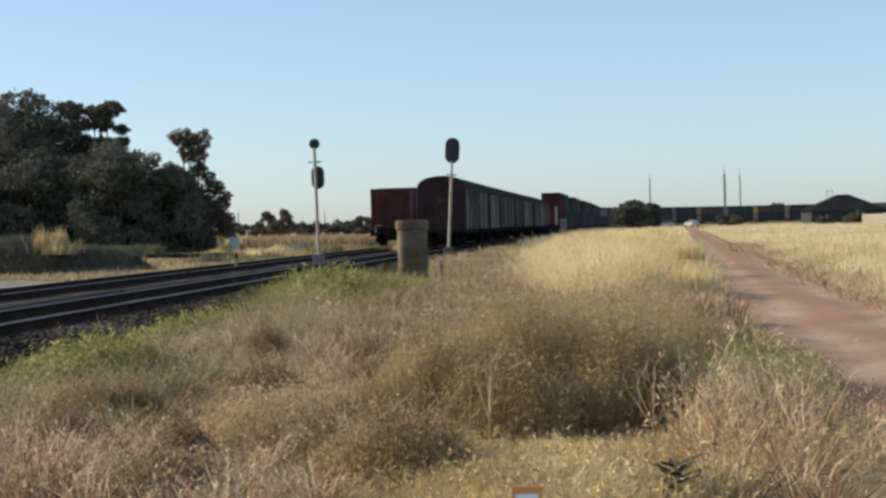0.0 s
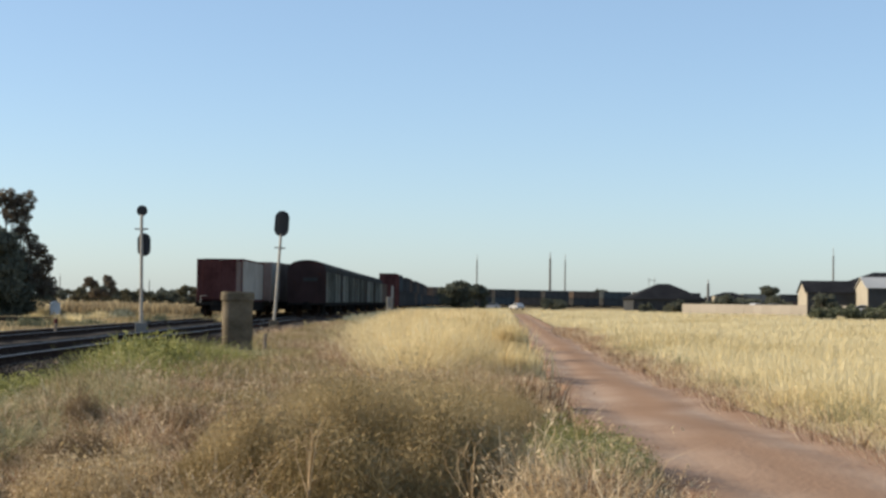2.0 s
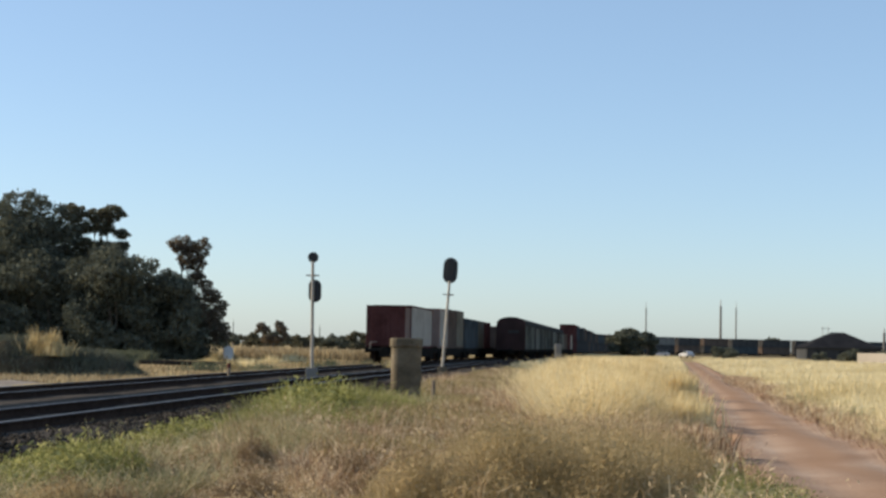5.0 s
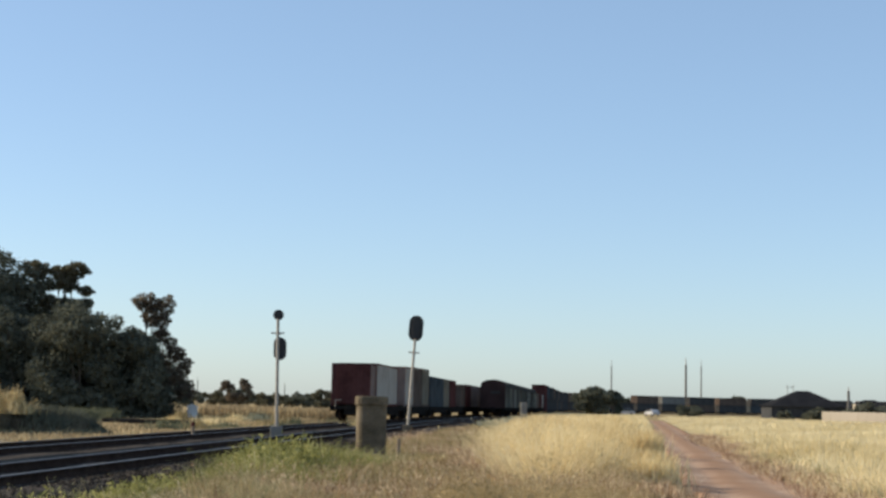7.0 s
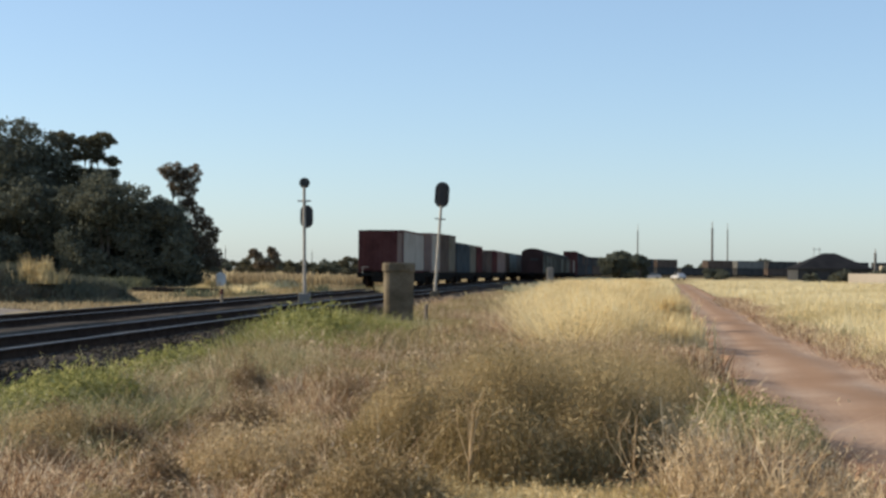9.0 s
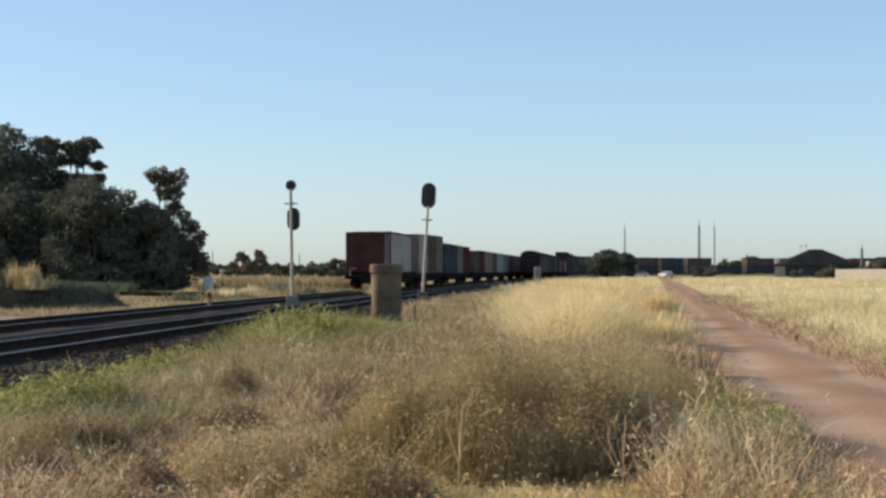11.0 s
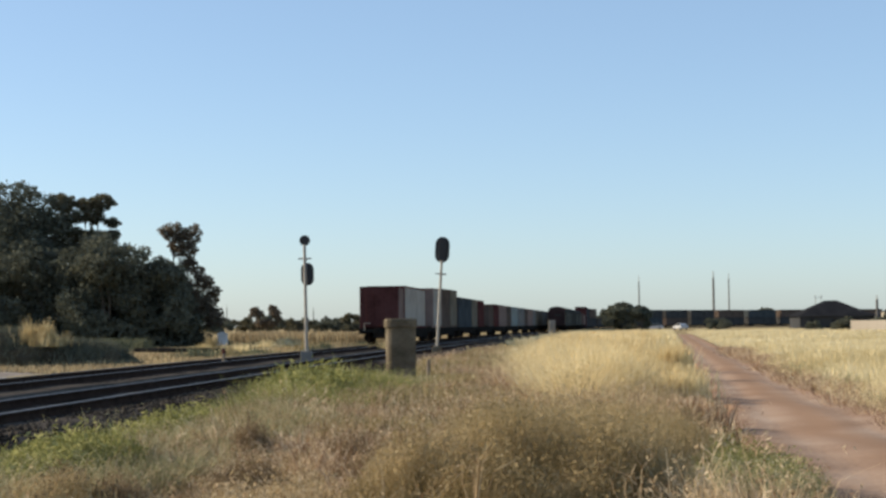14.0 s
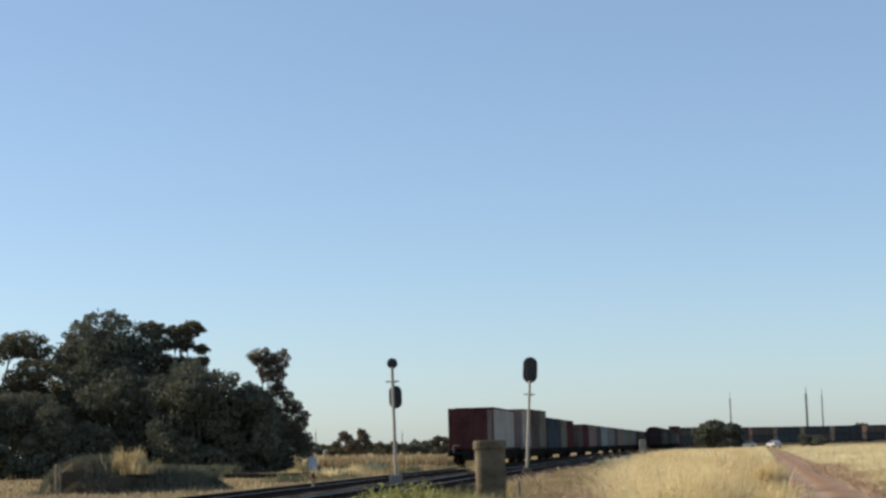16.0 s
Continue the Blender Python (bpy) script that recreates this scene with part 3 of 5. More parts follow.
# ---- signals, posts, poles ----
def signal_mast(m, height, heads, k, label):
    """heads: list of (height of centre, kind)."""
    root = thing("railway_signal", m, label, "railway signal", "signals")
    bm = bmesh.new()
    rod(bm, (0, 0, 0.5), (0, 0, height - (0.2 if k < 0.9 else 0.65)), 0.07, 0.06, 12)
    part("mast", bm, M_GALV, root)
    bm = bmesh.new()
    box(bm, -0.22, -0.22, -0.1, 0.22, 0.22, 0.5, 0.03)
    part("base_box", bm, M_PALECONC if k < 0.9 else M_CONC, root)
    for z, kind, dx in heads:
        bm = bmesh.new()
        if kind == "oval":
            r, hh = 0.34 * k, 0.27 * k
            out = [(r * math.cos(a), hh + r * math.sin(a)) for a in np.linspace(0, math.pi, 11)] + [(r * math.cos(a), -hh + r * math.sin(a)) for a in np.linspace(math.pi, 2 * math.pi, 11)]
        else:
            out = [(0.21 * math.cos(a), 0.21 * math.sin(a)) for a in np.linspace(0, 2 * math.pi, 20, endpoint=False)]
        prism(bm, [(x + dx, z + v) for x, v in out], -0.17, -0.13)
        target = part("target_board", bm, M_BLACK, root)
        for dz in ((0.28 * k, -0.28 * k) if kind == "oval" else (0.0,)):
            bm = bmesh.new()
            rod(bm, (dx, -0.2, z + dz), (dx, -0.165, z + dz), 0.1, sides=14)
            lens = part("lens", bm, M_LENS, target)
            bm = bmesh.new()
            out = [(dx + 0.14 * math.cos(a), z + dz + 0.14 * math.sin(a)) for a in np.linspace(-0.3, math.pi + 0.3, 10)]
            inn = [(dx + 0.125 * math.cos(a), z + dz + 0.125 * math.sin(a)) for a in np.linspace(math.pi + 0.3, -0.3, 10)]
            prism(bm, out + inn, -0.42, -0.16)
            part("hood", bm, M_BLACK, target)
        bm = bmesh.new()
        box(bm, dx - 0.17, -0.13, z - (0.5 * k if kind == "oval" else 0.15), dx + 0.17, -0.075, z + (0.5 * k if kind == "oval" else 0.15), 0.03)
        part("lamp_case", bm, M_BLACK, target)
    z = heads[0][0] - (1.15 if heads[0][1] == "oval" else 0.72)
    bm = bmesh.new()
    rod(bm, (-0.26, 0, z), (0.26, 0, z), 0.03)
    rod(bm, (-0.1, -0.1, z - 0.04), (-0.1, 0.1, z - 0.04), 0.02)
    part("cross_bracket", bm, M_GALV, root)
    return root


signal_mast(pose(-7.05, 65.0, 0.14, 0, 0.8, 180), 4.9, [(4.86, "round", 0.0), (3.53, "oval", -0.08)], 0.74, "galvanised signal mast with round and oval black heads between the tracks")
signal_mast(pose(-2.33, 78.0, 0.12, 0, -3.6, 180), 5.2, [(5.06, "oval", 0.0)], 1.0, "leaning galvanised signal mast with one black oval head")


def rounded_block(bm, rx, ry, levels, power=4.5, sides=40, rough=0.0):
    """A stack of rounded squares: levels are (height, scale)."""
    rings = []
    for z, k in levels:
        ring = []
        for i in range(sides):
            a = 2 * math.pi * i / sides
            c, q = math.cos(a), math.sin(a)
            d = (abs(c) ** power + abs(q) ** power) ** (-1 / power)
            p = Vector((rx * k * d * c, ry * k * d * q, z))
            wob = 1 + rough * (noise.noise(p * 2.1) + 0.5 * noise.noise(p * 6.3))
            ring.append(bm.verts.new((p.x * wob, p.y * wob, z + rough * 0.3 * noise.noise(p * 3.7))))
        rings.append(ring)
    for lo, hi in zip(rings, rings[1:]):
        for i in range(sides):
            bm.faces.new((lo[i], lo[(i + 1) % sides], hi[(i + 1) % sides], hi[i]))
    bm.faces.new(rings[0][::-1])
    bm.faces.new(rings[-1])
    return bm


def stump():
    root = thing("concrete_post", pose(-2.42, 47.0, 0.0, 0, 0, 8), "weathered rounded concrete post with a wider cap, in dry grass", "concrete post")
    part("shaft", rounded_block(bmesh.new(), 0.42, 0.36, [(-0.1 + 0.166 * i, 1.0) for i in range(11)], rough=0.03), M_CONC, root)
    part("cap", rounded_block(bmesh.new(), 0.465, 0.4, [(1.54, 0.95), (1.57, 1.0), (1.65, 1.0), (1.73, 1.0), (1.78, 0.97), (1.8, 0.9)], rough=0.03), M_CONC, root, "chipped concrete cap")


stump()


def pole(x, y, h, r, label):
    root = thing("pole", pose(x, y, 0), label, "pole", "poles on the skyline")
    bm = bmesh.new()
    rod(bm, (0, 0, -0.3), (0, 0, h * 0.88), r, r * 0.75, 10)
    part("shaft", bm, M_POLE, root)
    bm = bmesh.new()
    rod(bm, (0, 0, h * 0.88), (0, 0, h), r * 0.4, r * 0.25, 8)
    part("top_rod", bm, M_GALV, root)


def at(px, d):
    """Across-metres of a bearing given as 1/2926 of a radian right of the road's end view, at d metres ahead."""
    return px / 2926 * d


pole(at(271, 620), 620, 19.5, 0.3, "slender grey pole beyond the railway")
pole(at(402, 620), 620, 20.8, 0.5, "thick timber pole with an aerial on top")
pole(at(429, 640), 640, 20.8, 0.3, "slender pole with an aerial on top")
pole(at(917, 260), 260, 11.0, 0.16, "tall dark pole above the sheds")
pole(at(-459, 420), 420, 7.5, 0.14, "thin distant pole above the trees")
pole(at(-305, 420), 420, 6.6, 0.14, "thin distant pole above the trees")


# ---- vegetation ----
def leaf_cloud(rng, blobs, n, size, aspect=0.42, shell=0.74):
    """Leaf quads scattered in ellipsoids (x, y, z, rx, ry, rz)."""
    blobs = np.asarray(blobs, float)
    vol = (blobs[:, 3] * blobs[:, 4] * blobs[:, 5]) ** 0.75
    pick = rng.choice(len(blobs), n, p=vol / vol.sum())
    d = rng.normal(size=(n, 3))
    d /= np.linalg.norm(d, axis=1, keepdims=True)
    r = (shell + (1 - shell) * rng.random(n)) * (0.85 + 0.3 * rng.random(n))
    inner = rng.random(n) < 0.15
    r[inner] *= rng.random(inner.sum())
    c = blobs[pick, :3] + d * r[:, None] * blobs[pick, 3:]
    a = rng.normal(size=(n, 3)) + np.array([0, 0, -0.4])
    a /= np.linalg.norm(a, axis=1, keepdims=True)
    b = np.cross(a, rng.normal(size=(n, 3)))
    b /= np.linalg.norm(b, axis=1, keepdims=True) + 1e-9
    s = size * (0.6 + 0.8 * rng.random(n))[:, None]
    v = np.stack([c - a * s, c + b * s * aspect, c + a * s, c - b * s * aspect], 1).reshape(-1, 3)
    return v, np.arange(4 * n).reshape(-1, 4)


def tufted(rng, blobs, m=14):
    """Breaks each rounded mass into smaller tufts on its outside and a core."""
    out = []
    for x, y, z, a, b, c in blobs:
        out.append((x, y, z, a * 0.85, b * 0.85, c * 0.85))
        for _ in range(m):
            d = rng.normal(size=3)
            d /= np.linalg.norm(d)
            k = rng.uniform(0.2, 0.36)
            q = rng.uniform(0.7, 0.98)
            out.append((x + d[0] * a * q, y + d[1] * b * q, z + d[2] * c * q, a * k, b * k, max(c * k, a * 0.16)))
    return out


def tree(name, x, y, blobs, n, size, material, label, limbs=True, seed=1, trunk_r=0.22, category="tree", fuller=1.0):
    blobs = [(a, b, c, p * fuller, q * fuller, w * fuller) for a, b, c, p, q, w in blobs]
    rng = np.random.default_rng(seed)
    z = float(ground_z(x, y))
    root = thing(name, pose(x, y, z), label, category, "trees")
    bm = bmesh.new()
    low = min(b[2] for b in blobs)
    rod(bm, (0, 0, -0.2), (0.1, 0, max(0.8, low * 0.7)), trunk_r, trunk_r * 0.75, 9)
    for b in blobs[:9] if limbs else blobs[:2]:
        s = Vector((0.1, 0, max(0.6, low * 0.55)))
        e = Vector(b[:3])
        mid = (s + e) / 2 + Vector((rng.normal() * 0.2, rng.normal() * 0.2, 0.1))
        rod(bm, s, mid, trunk_r * 0.36, trunk_r * 0.26, 7)
        rod(bm, mid, e, trunk_r * 0.26, trunk_r * 0.1, 6)
        for _ in range(3):
            f = e + Vector((rng.normal() * b[3], rng.normal() * b[4], rng.random() * b[5])) * 0.5
            rod(bm, (mid + e) / 2, f, trunk_r * 0.12, 0.015, 5)
    part("trunk", bm, M_BARK, root)
    v, f = leaf_cloud(rng, tufted(rng, blobs), n, size)
    part("crown", arrays_mesh("crown", v, f, material), None, root)
    return root


def many_blobs(seed, n, w, d, z0, z1, r, flat=0.7, taper=0.3):
    rng = np.random.default_rng(seed)
    out = []
    for _ in range(n):
        h = rng.random()
        k = 1 - taper * abs(h - 0.4) * 1.6
        out.append((rng.uniform(-w, w) * k, rng.uniform(-d, d) * k, z0 + (z1 - z0) * h, r * rng.uniform(0.7, 1.3), r * rng.uniform(0.7, 1.2), r * flat * rng.uniform(0.7, 1.2)))
    return out


def grove_tree(x, y, blobs, n, size, material, label, seed=1, trunk_r=0.22):
    """A tree of the grove, which stands well behind the earth mounds; sizes are given at 1/1.5."""
    k = 1.5
    blobs = [(a * k, b * k, 1.6 + (c - 1.6) * k, p * k, q * k, r * k) for a, b, c, p, q, r in blobs]
    return tree("gum_tree", x * k, y * k, blobs, int(n * 1.3), size * 1.0, material, label, seed=seed, trunk_r=trunk_r * k)


GROVE = "dense dark green gum tree of a grove beside the railway"
grove_tree( -33.0, 92, many_blobs(1, 24, 3.8, 2.4, 4.7, 8.3, 1.2, 0.5), 15000, 0.17, M_LEAF_GUM, "gum tree with open crown and pale trunk", seed=1)
grove_tree( -29.4, 96, many_blobs(2, 20, 3.0, 2.4, 4.4, 7.7, 1.3, 0.6), 14000, 0.17, M_LEAF_GUM, GROVE, seed=2)
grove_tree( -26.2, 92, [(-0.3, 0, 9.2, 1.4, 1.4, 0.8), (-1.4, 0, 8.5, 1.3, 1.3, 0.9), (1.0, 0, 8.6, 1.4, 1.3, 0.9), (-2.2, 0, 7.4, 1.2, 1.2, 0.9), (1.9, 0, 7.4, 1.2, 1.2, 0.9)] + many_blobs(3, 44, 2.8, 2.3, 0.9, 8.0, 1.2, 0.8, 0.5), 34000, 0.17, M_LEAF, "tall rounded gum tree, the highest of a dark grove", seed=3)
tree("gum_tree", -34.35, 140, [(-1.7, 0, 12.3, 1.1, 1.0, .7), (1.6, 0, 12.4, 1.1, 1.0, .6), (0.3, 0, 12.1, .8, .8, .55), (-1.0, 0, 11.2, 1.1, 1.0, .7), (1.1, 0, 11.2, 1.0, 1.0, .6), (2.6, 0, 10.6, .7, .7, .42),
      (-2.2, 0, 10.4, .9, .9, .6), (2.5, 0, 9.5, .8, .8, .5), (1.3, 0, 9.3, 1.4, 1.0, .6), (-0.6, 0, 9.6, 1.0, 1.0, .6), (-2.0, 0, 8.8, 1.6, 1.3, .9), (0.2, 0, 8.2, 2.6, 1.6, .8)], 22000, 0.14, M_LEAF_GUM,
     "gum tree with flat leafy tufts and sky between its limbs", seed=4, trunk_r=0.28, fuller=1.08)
grove_tree( -23.8, 90, many_blobs(5, 44, 2.6, 2.2, 0.6, 6.0, 1.2, 0.8), 26000, 0.17, M_LEAF, GROVE, seed=5)
grove_tree( -20.4, 89, many_blobs(6, 48, 2.4, 2.0, 0.5, 6.1, 1.1, 0.8), 26000, 0.17, M_LEAF, GROVE, seed=6)
grove_tree( -18.1, 90, many_blobs(7, 40, 1.8, 1.8, 0.5, 5.1, 1.0, 0.8, 0.3), 20000, 0.16, M_LEAF, GROVE, seed=7)
grove_tree( -30.0, 88, many_blobs(8, 40, 3.6, 2.0, 0.5, 4.6, 1.2, 0.8), 24000, 0.17, M_LEAF, GROVE, seed=8)
grove_tree( -36.0, 86, many_blobs(9, 40, 3.6, 2.0, 0.5, 4.8, 1.2, 0.8), 22000, 0.17, M_LEAF, GROVE, seed=9)
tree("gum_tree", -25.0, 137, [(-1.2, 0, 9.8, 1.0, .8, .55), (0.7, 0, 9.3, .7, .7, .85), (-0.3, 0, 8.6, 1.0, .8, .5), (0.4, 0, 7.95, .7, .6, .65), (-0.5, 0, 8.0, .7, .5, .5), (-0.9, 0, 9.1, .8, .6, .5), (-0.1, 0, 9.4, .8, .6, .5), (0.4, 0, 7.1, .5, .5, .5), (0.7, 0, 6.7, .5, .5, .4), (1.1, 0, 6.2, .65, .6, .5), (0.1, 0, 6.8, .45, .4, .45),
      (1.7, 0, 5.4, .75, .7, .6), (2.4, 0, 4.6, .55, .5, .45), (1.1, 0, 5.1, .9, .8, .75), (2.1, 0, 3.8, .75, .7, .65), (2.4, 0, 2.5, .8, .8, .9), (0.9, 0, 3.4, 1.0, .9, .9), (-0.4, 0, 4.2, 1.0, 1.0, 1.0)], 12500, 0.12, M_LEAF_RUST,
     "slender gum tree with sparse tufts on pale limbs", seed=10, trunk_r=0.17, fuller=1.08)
grove_tree( -16.8, 92, many_blobs(11, 20, 0.8, 0.9, 0.4, 2.4, 0.65), 9000, 0.13, M_LEAF, "small dark gum tree at the end of a grove", seed=11)

for gx, gy, top, sd in ((-27.5, 97, 4.2, 61), (-24.0, 97, 4.6, 62), (-20.8, 96, 4.4, 63), (-18.0, 96, 3.9, 64), (-32.0, 97, 4.4, 65)):
    grove_tree(gx, gy, many_blobs(sd, 30, 2.1, 1.4, 0.6, top, 1.0, 0.8), 11000, 0.17, M_LEAF, "low dark gum filling the back of a grove", seed=sd)

# far trees on the left skyline
tree("small_tree", at(-390, 300), 300, [(-2.0, 0, 4.6, 1.0, 1.0, .7), (-1.2, 0, 3.9, 1.1, 1.0, .6), (1.2, 0, 4.9, .8, .8, .7), (1.7, 0, 4.1, 1.0, 1.0, .8), (-2.6, 0, 3.7, .6, .6, .4), (0.2, 0, 2.3, 2.4, 1.5, .6), (2.4, 0, 2.9, .6, .6, .4)], 3600, 0.24, M_LEAF_RUST, "distant tree with two rounded heads", seed=12)
rnd = random.Random(8)
for k in range(40):
    x = -520 + k * 14 + rnd.uniform(-6, 6)
    tree("small_tree", at(x, 430), 430 + rnd.uniform(-40, 40), many_blobs(30 + k, 11, 3.4, 2.0, 0.7, rnd.choice((2.4, 2.9, 3.3, 4.2)), 0.95), 1300, 0.36, rnd.choice((M_LEAF, M_LEAF_GUM)), "low distant tree on the skyline", limbs=False, seed=30 + k)
# trees beyond the bend
for k in range(34):
    x = 200 + k * 25 + rnd.uniform(-8, 8)
    if not 320 < x < 370:
        tree("small_tree", at(x, 700), 700 + rnd.uniform(-20, 40), many_blobs(80 + k, 6, 4.5, 2.5, 1.5, rnd.choice((3.0, 3.6, 4.6, 6.4)), 2.0), 600, 0.8, M_LEAF, "low distant tree beyond the railway", limbs=False, seed=80 + k)
for k in range(9):
    tree("small_tree", at(690 + k * 19, 285), 285 + rnd.uniform(-6, 8), many_blobs(130 + k, 7, 1.8, 1.5, 0.7, rnd.choice((2.0, 2.4, 2.9)), 1.0), 900, 0.3, M_LEAF, "dark tree between the houses and the sheds", limbs=False, seed=130 + k)
tree("small_tree", at(802, 300), 300, [(0, 0, 4.3, 1.9, 1.5, 0.8), (0, 0, 2.6, 1.0, 1.0, 1.0)], 2500, 0.25, M_LEAF, "small round-headed tree between the buildings", seed=150)
tree("bush", at(240, 290), 290, many_blobs(13, 26, 2.6, 2.0, 0.8, 4.6, 1.2), 9000, 0.28, M_LEAF, "large rounded dark green bush beside the track", seed=13, category="bush")
tree("bush", at(275, 292), 292, many_blobs(14, 12, 1.6, 1.5, 0.8, 4.2, 0.9), 3000, 0.28, M_LEAF, "dark green bush beside a larger one", seed=14, category="bush")
tree("bush", at(405, 290), 290, many_blobs(15, 12, 2.0, 1.5, 0.5, 1.9, 0.8), 3000, 0.25, M_LEAF, "low green bush at the edge of the field", seed=15, category="bush")
tree("bush", at(625, 255), 255, many_blobs(16, 14, 1.5, 1.5, 0.4, 1.9, 0.8), 3500, 0.22, M_LEAF, "dark bush in front of a house", seed=16, category="bush")
tree("bush", at(575, 258), 258, many_blobs(17, 8, 1.1, 1.2, 0.3, 1.3, 0.6), 2000, 0.22, M_LEAF, "low dark bush in the field", seed=17, category="bush")
tree("bush", at(905, 170), 170, many_blobs(18, 16, 1.2, 1.2, 0.5, 2.6, 0.65), 5000, 0.16, M_LEAF, "dark green bush by the fence", seed=18, category="bush")
tree("bush", at(945, 160), 160, many_blobs(19, 30, 4.2, 1.6, 0.3, 1.3, 0.75), 9000, 0.15, M_SHRUB, "low grey-green scrub in the field", seed=19, category="bush")
tree("bush", at(1030, 185), 185, many_blobs(20, 12, 1.5, 1.5, 0.4, 1.9, 0.8), 4000, 0.16, M_LEAF, "bush beside the fence", seed=20, category="bush")


def blades(rng, x, y, h, w, lean=0.35, curl=0.3, seg=2, base=None, away=None, kink=0.0):
    """Tapered bent blades standing at (x, y): one island each."""
    n = len(x)
    z = ground_z(x, y) if base is None else base
    a = rng.random(n) * 2 * np.pi
    side = np.column_stack([np.cos(a), np.sin(a), np.zeros(n)])
    b = rng.random(n) * 2 * np.pi
    out = np.column_stack([np.cos(b), np.sin(b), np.zeros(n)]) * (rng.random(n) ** 1.5 * lean)[:, None]
    if away is not None:
        out = out * 0.35 + np.column_stack([away[0], away[1], np.zeros(n)]) * lean
    droop = curl * rng.random(n)
    rows = []
    for i in range(seg + 1):
        u = i / seg
        c = np.column_stack([x, y, z]) + out * (h * u * (0.4 + 0.6 * u))[:, None] + np.column_stack([np.zeros(n), np.zeros(n), h * (u - droop * u * u)])
        if kink and i:
            c = c + rng.normal(size=(n, 3)) * (h * kink)[:, None]
        k = (w * (1 - 0.8 * u ** 1.5))[:, None] / 2
        rows += [c - side * k, c + side * k]
    V = np.stack(rows, 1)
    m = 2 * (seg + 1)
    f0 = np.array([[2 * i, 2 * i + 1, 2 * i + 3, 2 * i + 2] for i in range(seg)])
    F = (np.arange(n)[:, None, None] * m + f0[None]).reshape(-1, 4)
    return V.reshape(-1, 3), F


def seeds(rng, x, y, z, r, n, size):
    """Small seed-head flakes round points."""
    c = np.column_stack([np.repeat(x, n), np.repeat(y, n), np.repeat(z, n)]) + rng.normal(size=(len(x) * n, 3)) * np.array([r, r, r * 1.6])
    a = rng.normal(size=c.shape)
    a /= np.linalg.norm(a, axis=1, keepdims=True)
    b = np.cross(a, rng.normal(size=c.shape))
    b /= np.linalg.norm(b, axis=1, keepdims=True) + 1e-9
    s = size * (0.5 + rng.random((len(c), 1)))
    V = np.stack([c - a * s * 1.3, c + b * s * 0.34, c + a * s * 1.3, c - b * s * 0.34], 1).reshape(-1, 3)
    return V, np.arange(len(V)).reshape(-1, 4)


def join(*pieces):
    V, F, k = [], [], 0
    for v, f in pieces:
        V.append(v)
        F.append(f + k)
        k += len(v)
    return np.concatenate(V), np.concatenate(F)


def scatter(rng, n, y0, y1, left, right, power=1.0, keep=None):
    """Random places between two edges; power < 1 crowds them to the near end."""
    y = y0 + (y1 - y0) * rng.random(n) ** (1 / power)
    a, b = left(y), right(y)
    x = a + (b - a) * rng.random(n)
    if keep is not None:
        k = keep(x, y)
        x, y = x[k], y[k]
    return x, y


def patch_noise(x, y, s, o=0.0):
    return np.sin(x * s + o + 1.3 * np.sin(y * s * 0.6 + o)) * np.cos(y * s * 0.8 + 0.7 * np.sin(x * s * 0.9 + o))


def stuff(name, mesh, label, category):
    return tagged(new(name, arrays_mesh(name, mesh[0], mesh[1], mesh[2])), label, category, kind="stuff")


RNG = np.random.default_rng(11)
edge_l = lambda y: np.maximum(main_x(y) + 3.55 + 0.25 * np.sin(y * 0.9) * np.sin(y * 0.37), -0.40 * y - 1.0)
tall_l = lambda y: np.interp(y, [20, 26, 34, 45, 60, 80, 120, 300], [2.6, 1.5, 1.2, 0.9, 1.2, 2.0, 5.4, 24])


def tussocks(n, y0, y1, left, right, per, r, h0, h1, w, material, name, label, power=1.0, keep=None, seed_share=0.2, flake=0.016, lean=0.9, curl=0.4, flakes=4, seg=2, kink=0.0, relief=0.0):
    """Grass growing in clumps, its blades leaning out of each clump's middle, some with seed heads."""
    cx, cy = scatter(RNG, n, y0, y1, left, right, power, keep)
    hc = h0 + (h1 - h0) * RNG.random(len(cx)) ** 1.3
    if relief:
        hc = hc * np.clip(1 + relief * (patch_noise(cx, cy, 2.3, 0.7) + 0.6 * patch_noise(cx, cy, 5.1, 1.9)), 0.35, 1.7)
    dx, dy = RNG.normal(size=(2, len(cx) * per))
    x, y = np.repeat(cx, per) + dx * r, np.repeat(cy, per) + dy * r
    h = np.repeat(hc, per) * (0.55 + 0.5 * RNG.random(len(x)))
    width = w * (0.6 + 0.8 * RNG.random(len(x))) * np.maximum(1, y / 28)
    v, f = blades(RNG, x, y, h, width, lean, curl, seg=seg, away=(dx * 0.5, dy * 0.5), kink=kink)
    pieces = [(v, f)]
    if seed_share:
        k = np.where(RNG.random(len(x)) < seed_share)[0]
        tip = v.reshape(len(x), -1, 3)[k, -1]
        pieces.append(seeds(RNG, tip[:, 0], tip[:, 1], tip[:, 2] - 0.03, 0.02, flakes, flake))
    return stuff(name, (*join(*pieces), material), label, "grass")


low_patch = lambda x, y: np.exp(-(((x + 2.3) / 1.5) ** 2 + ((y - 43) / 5.5) ** 2))


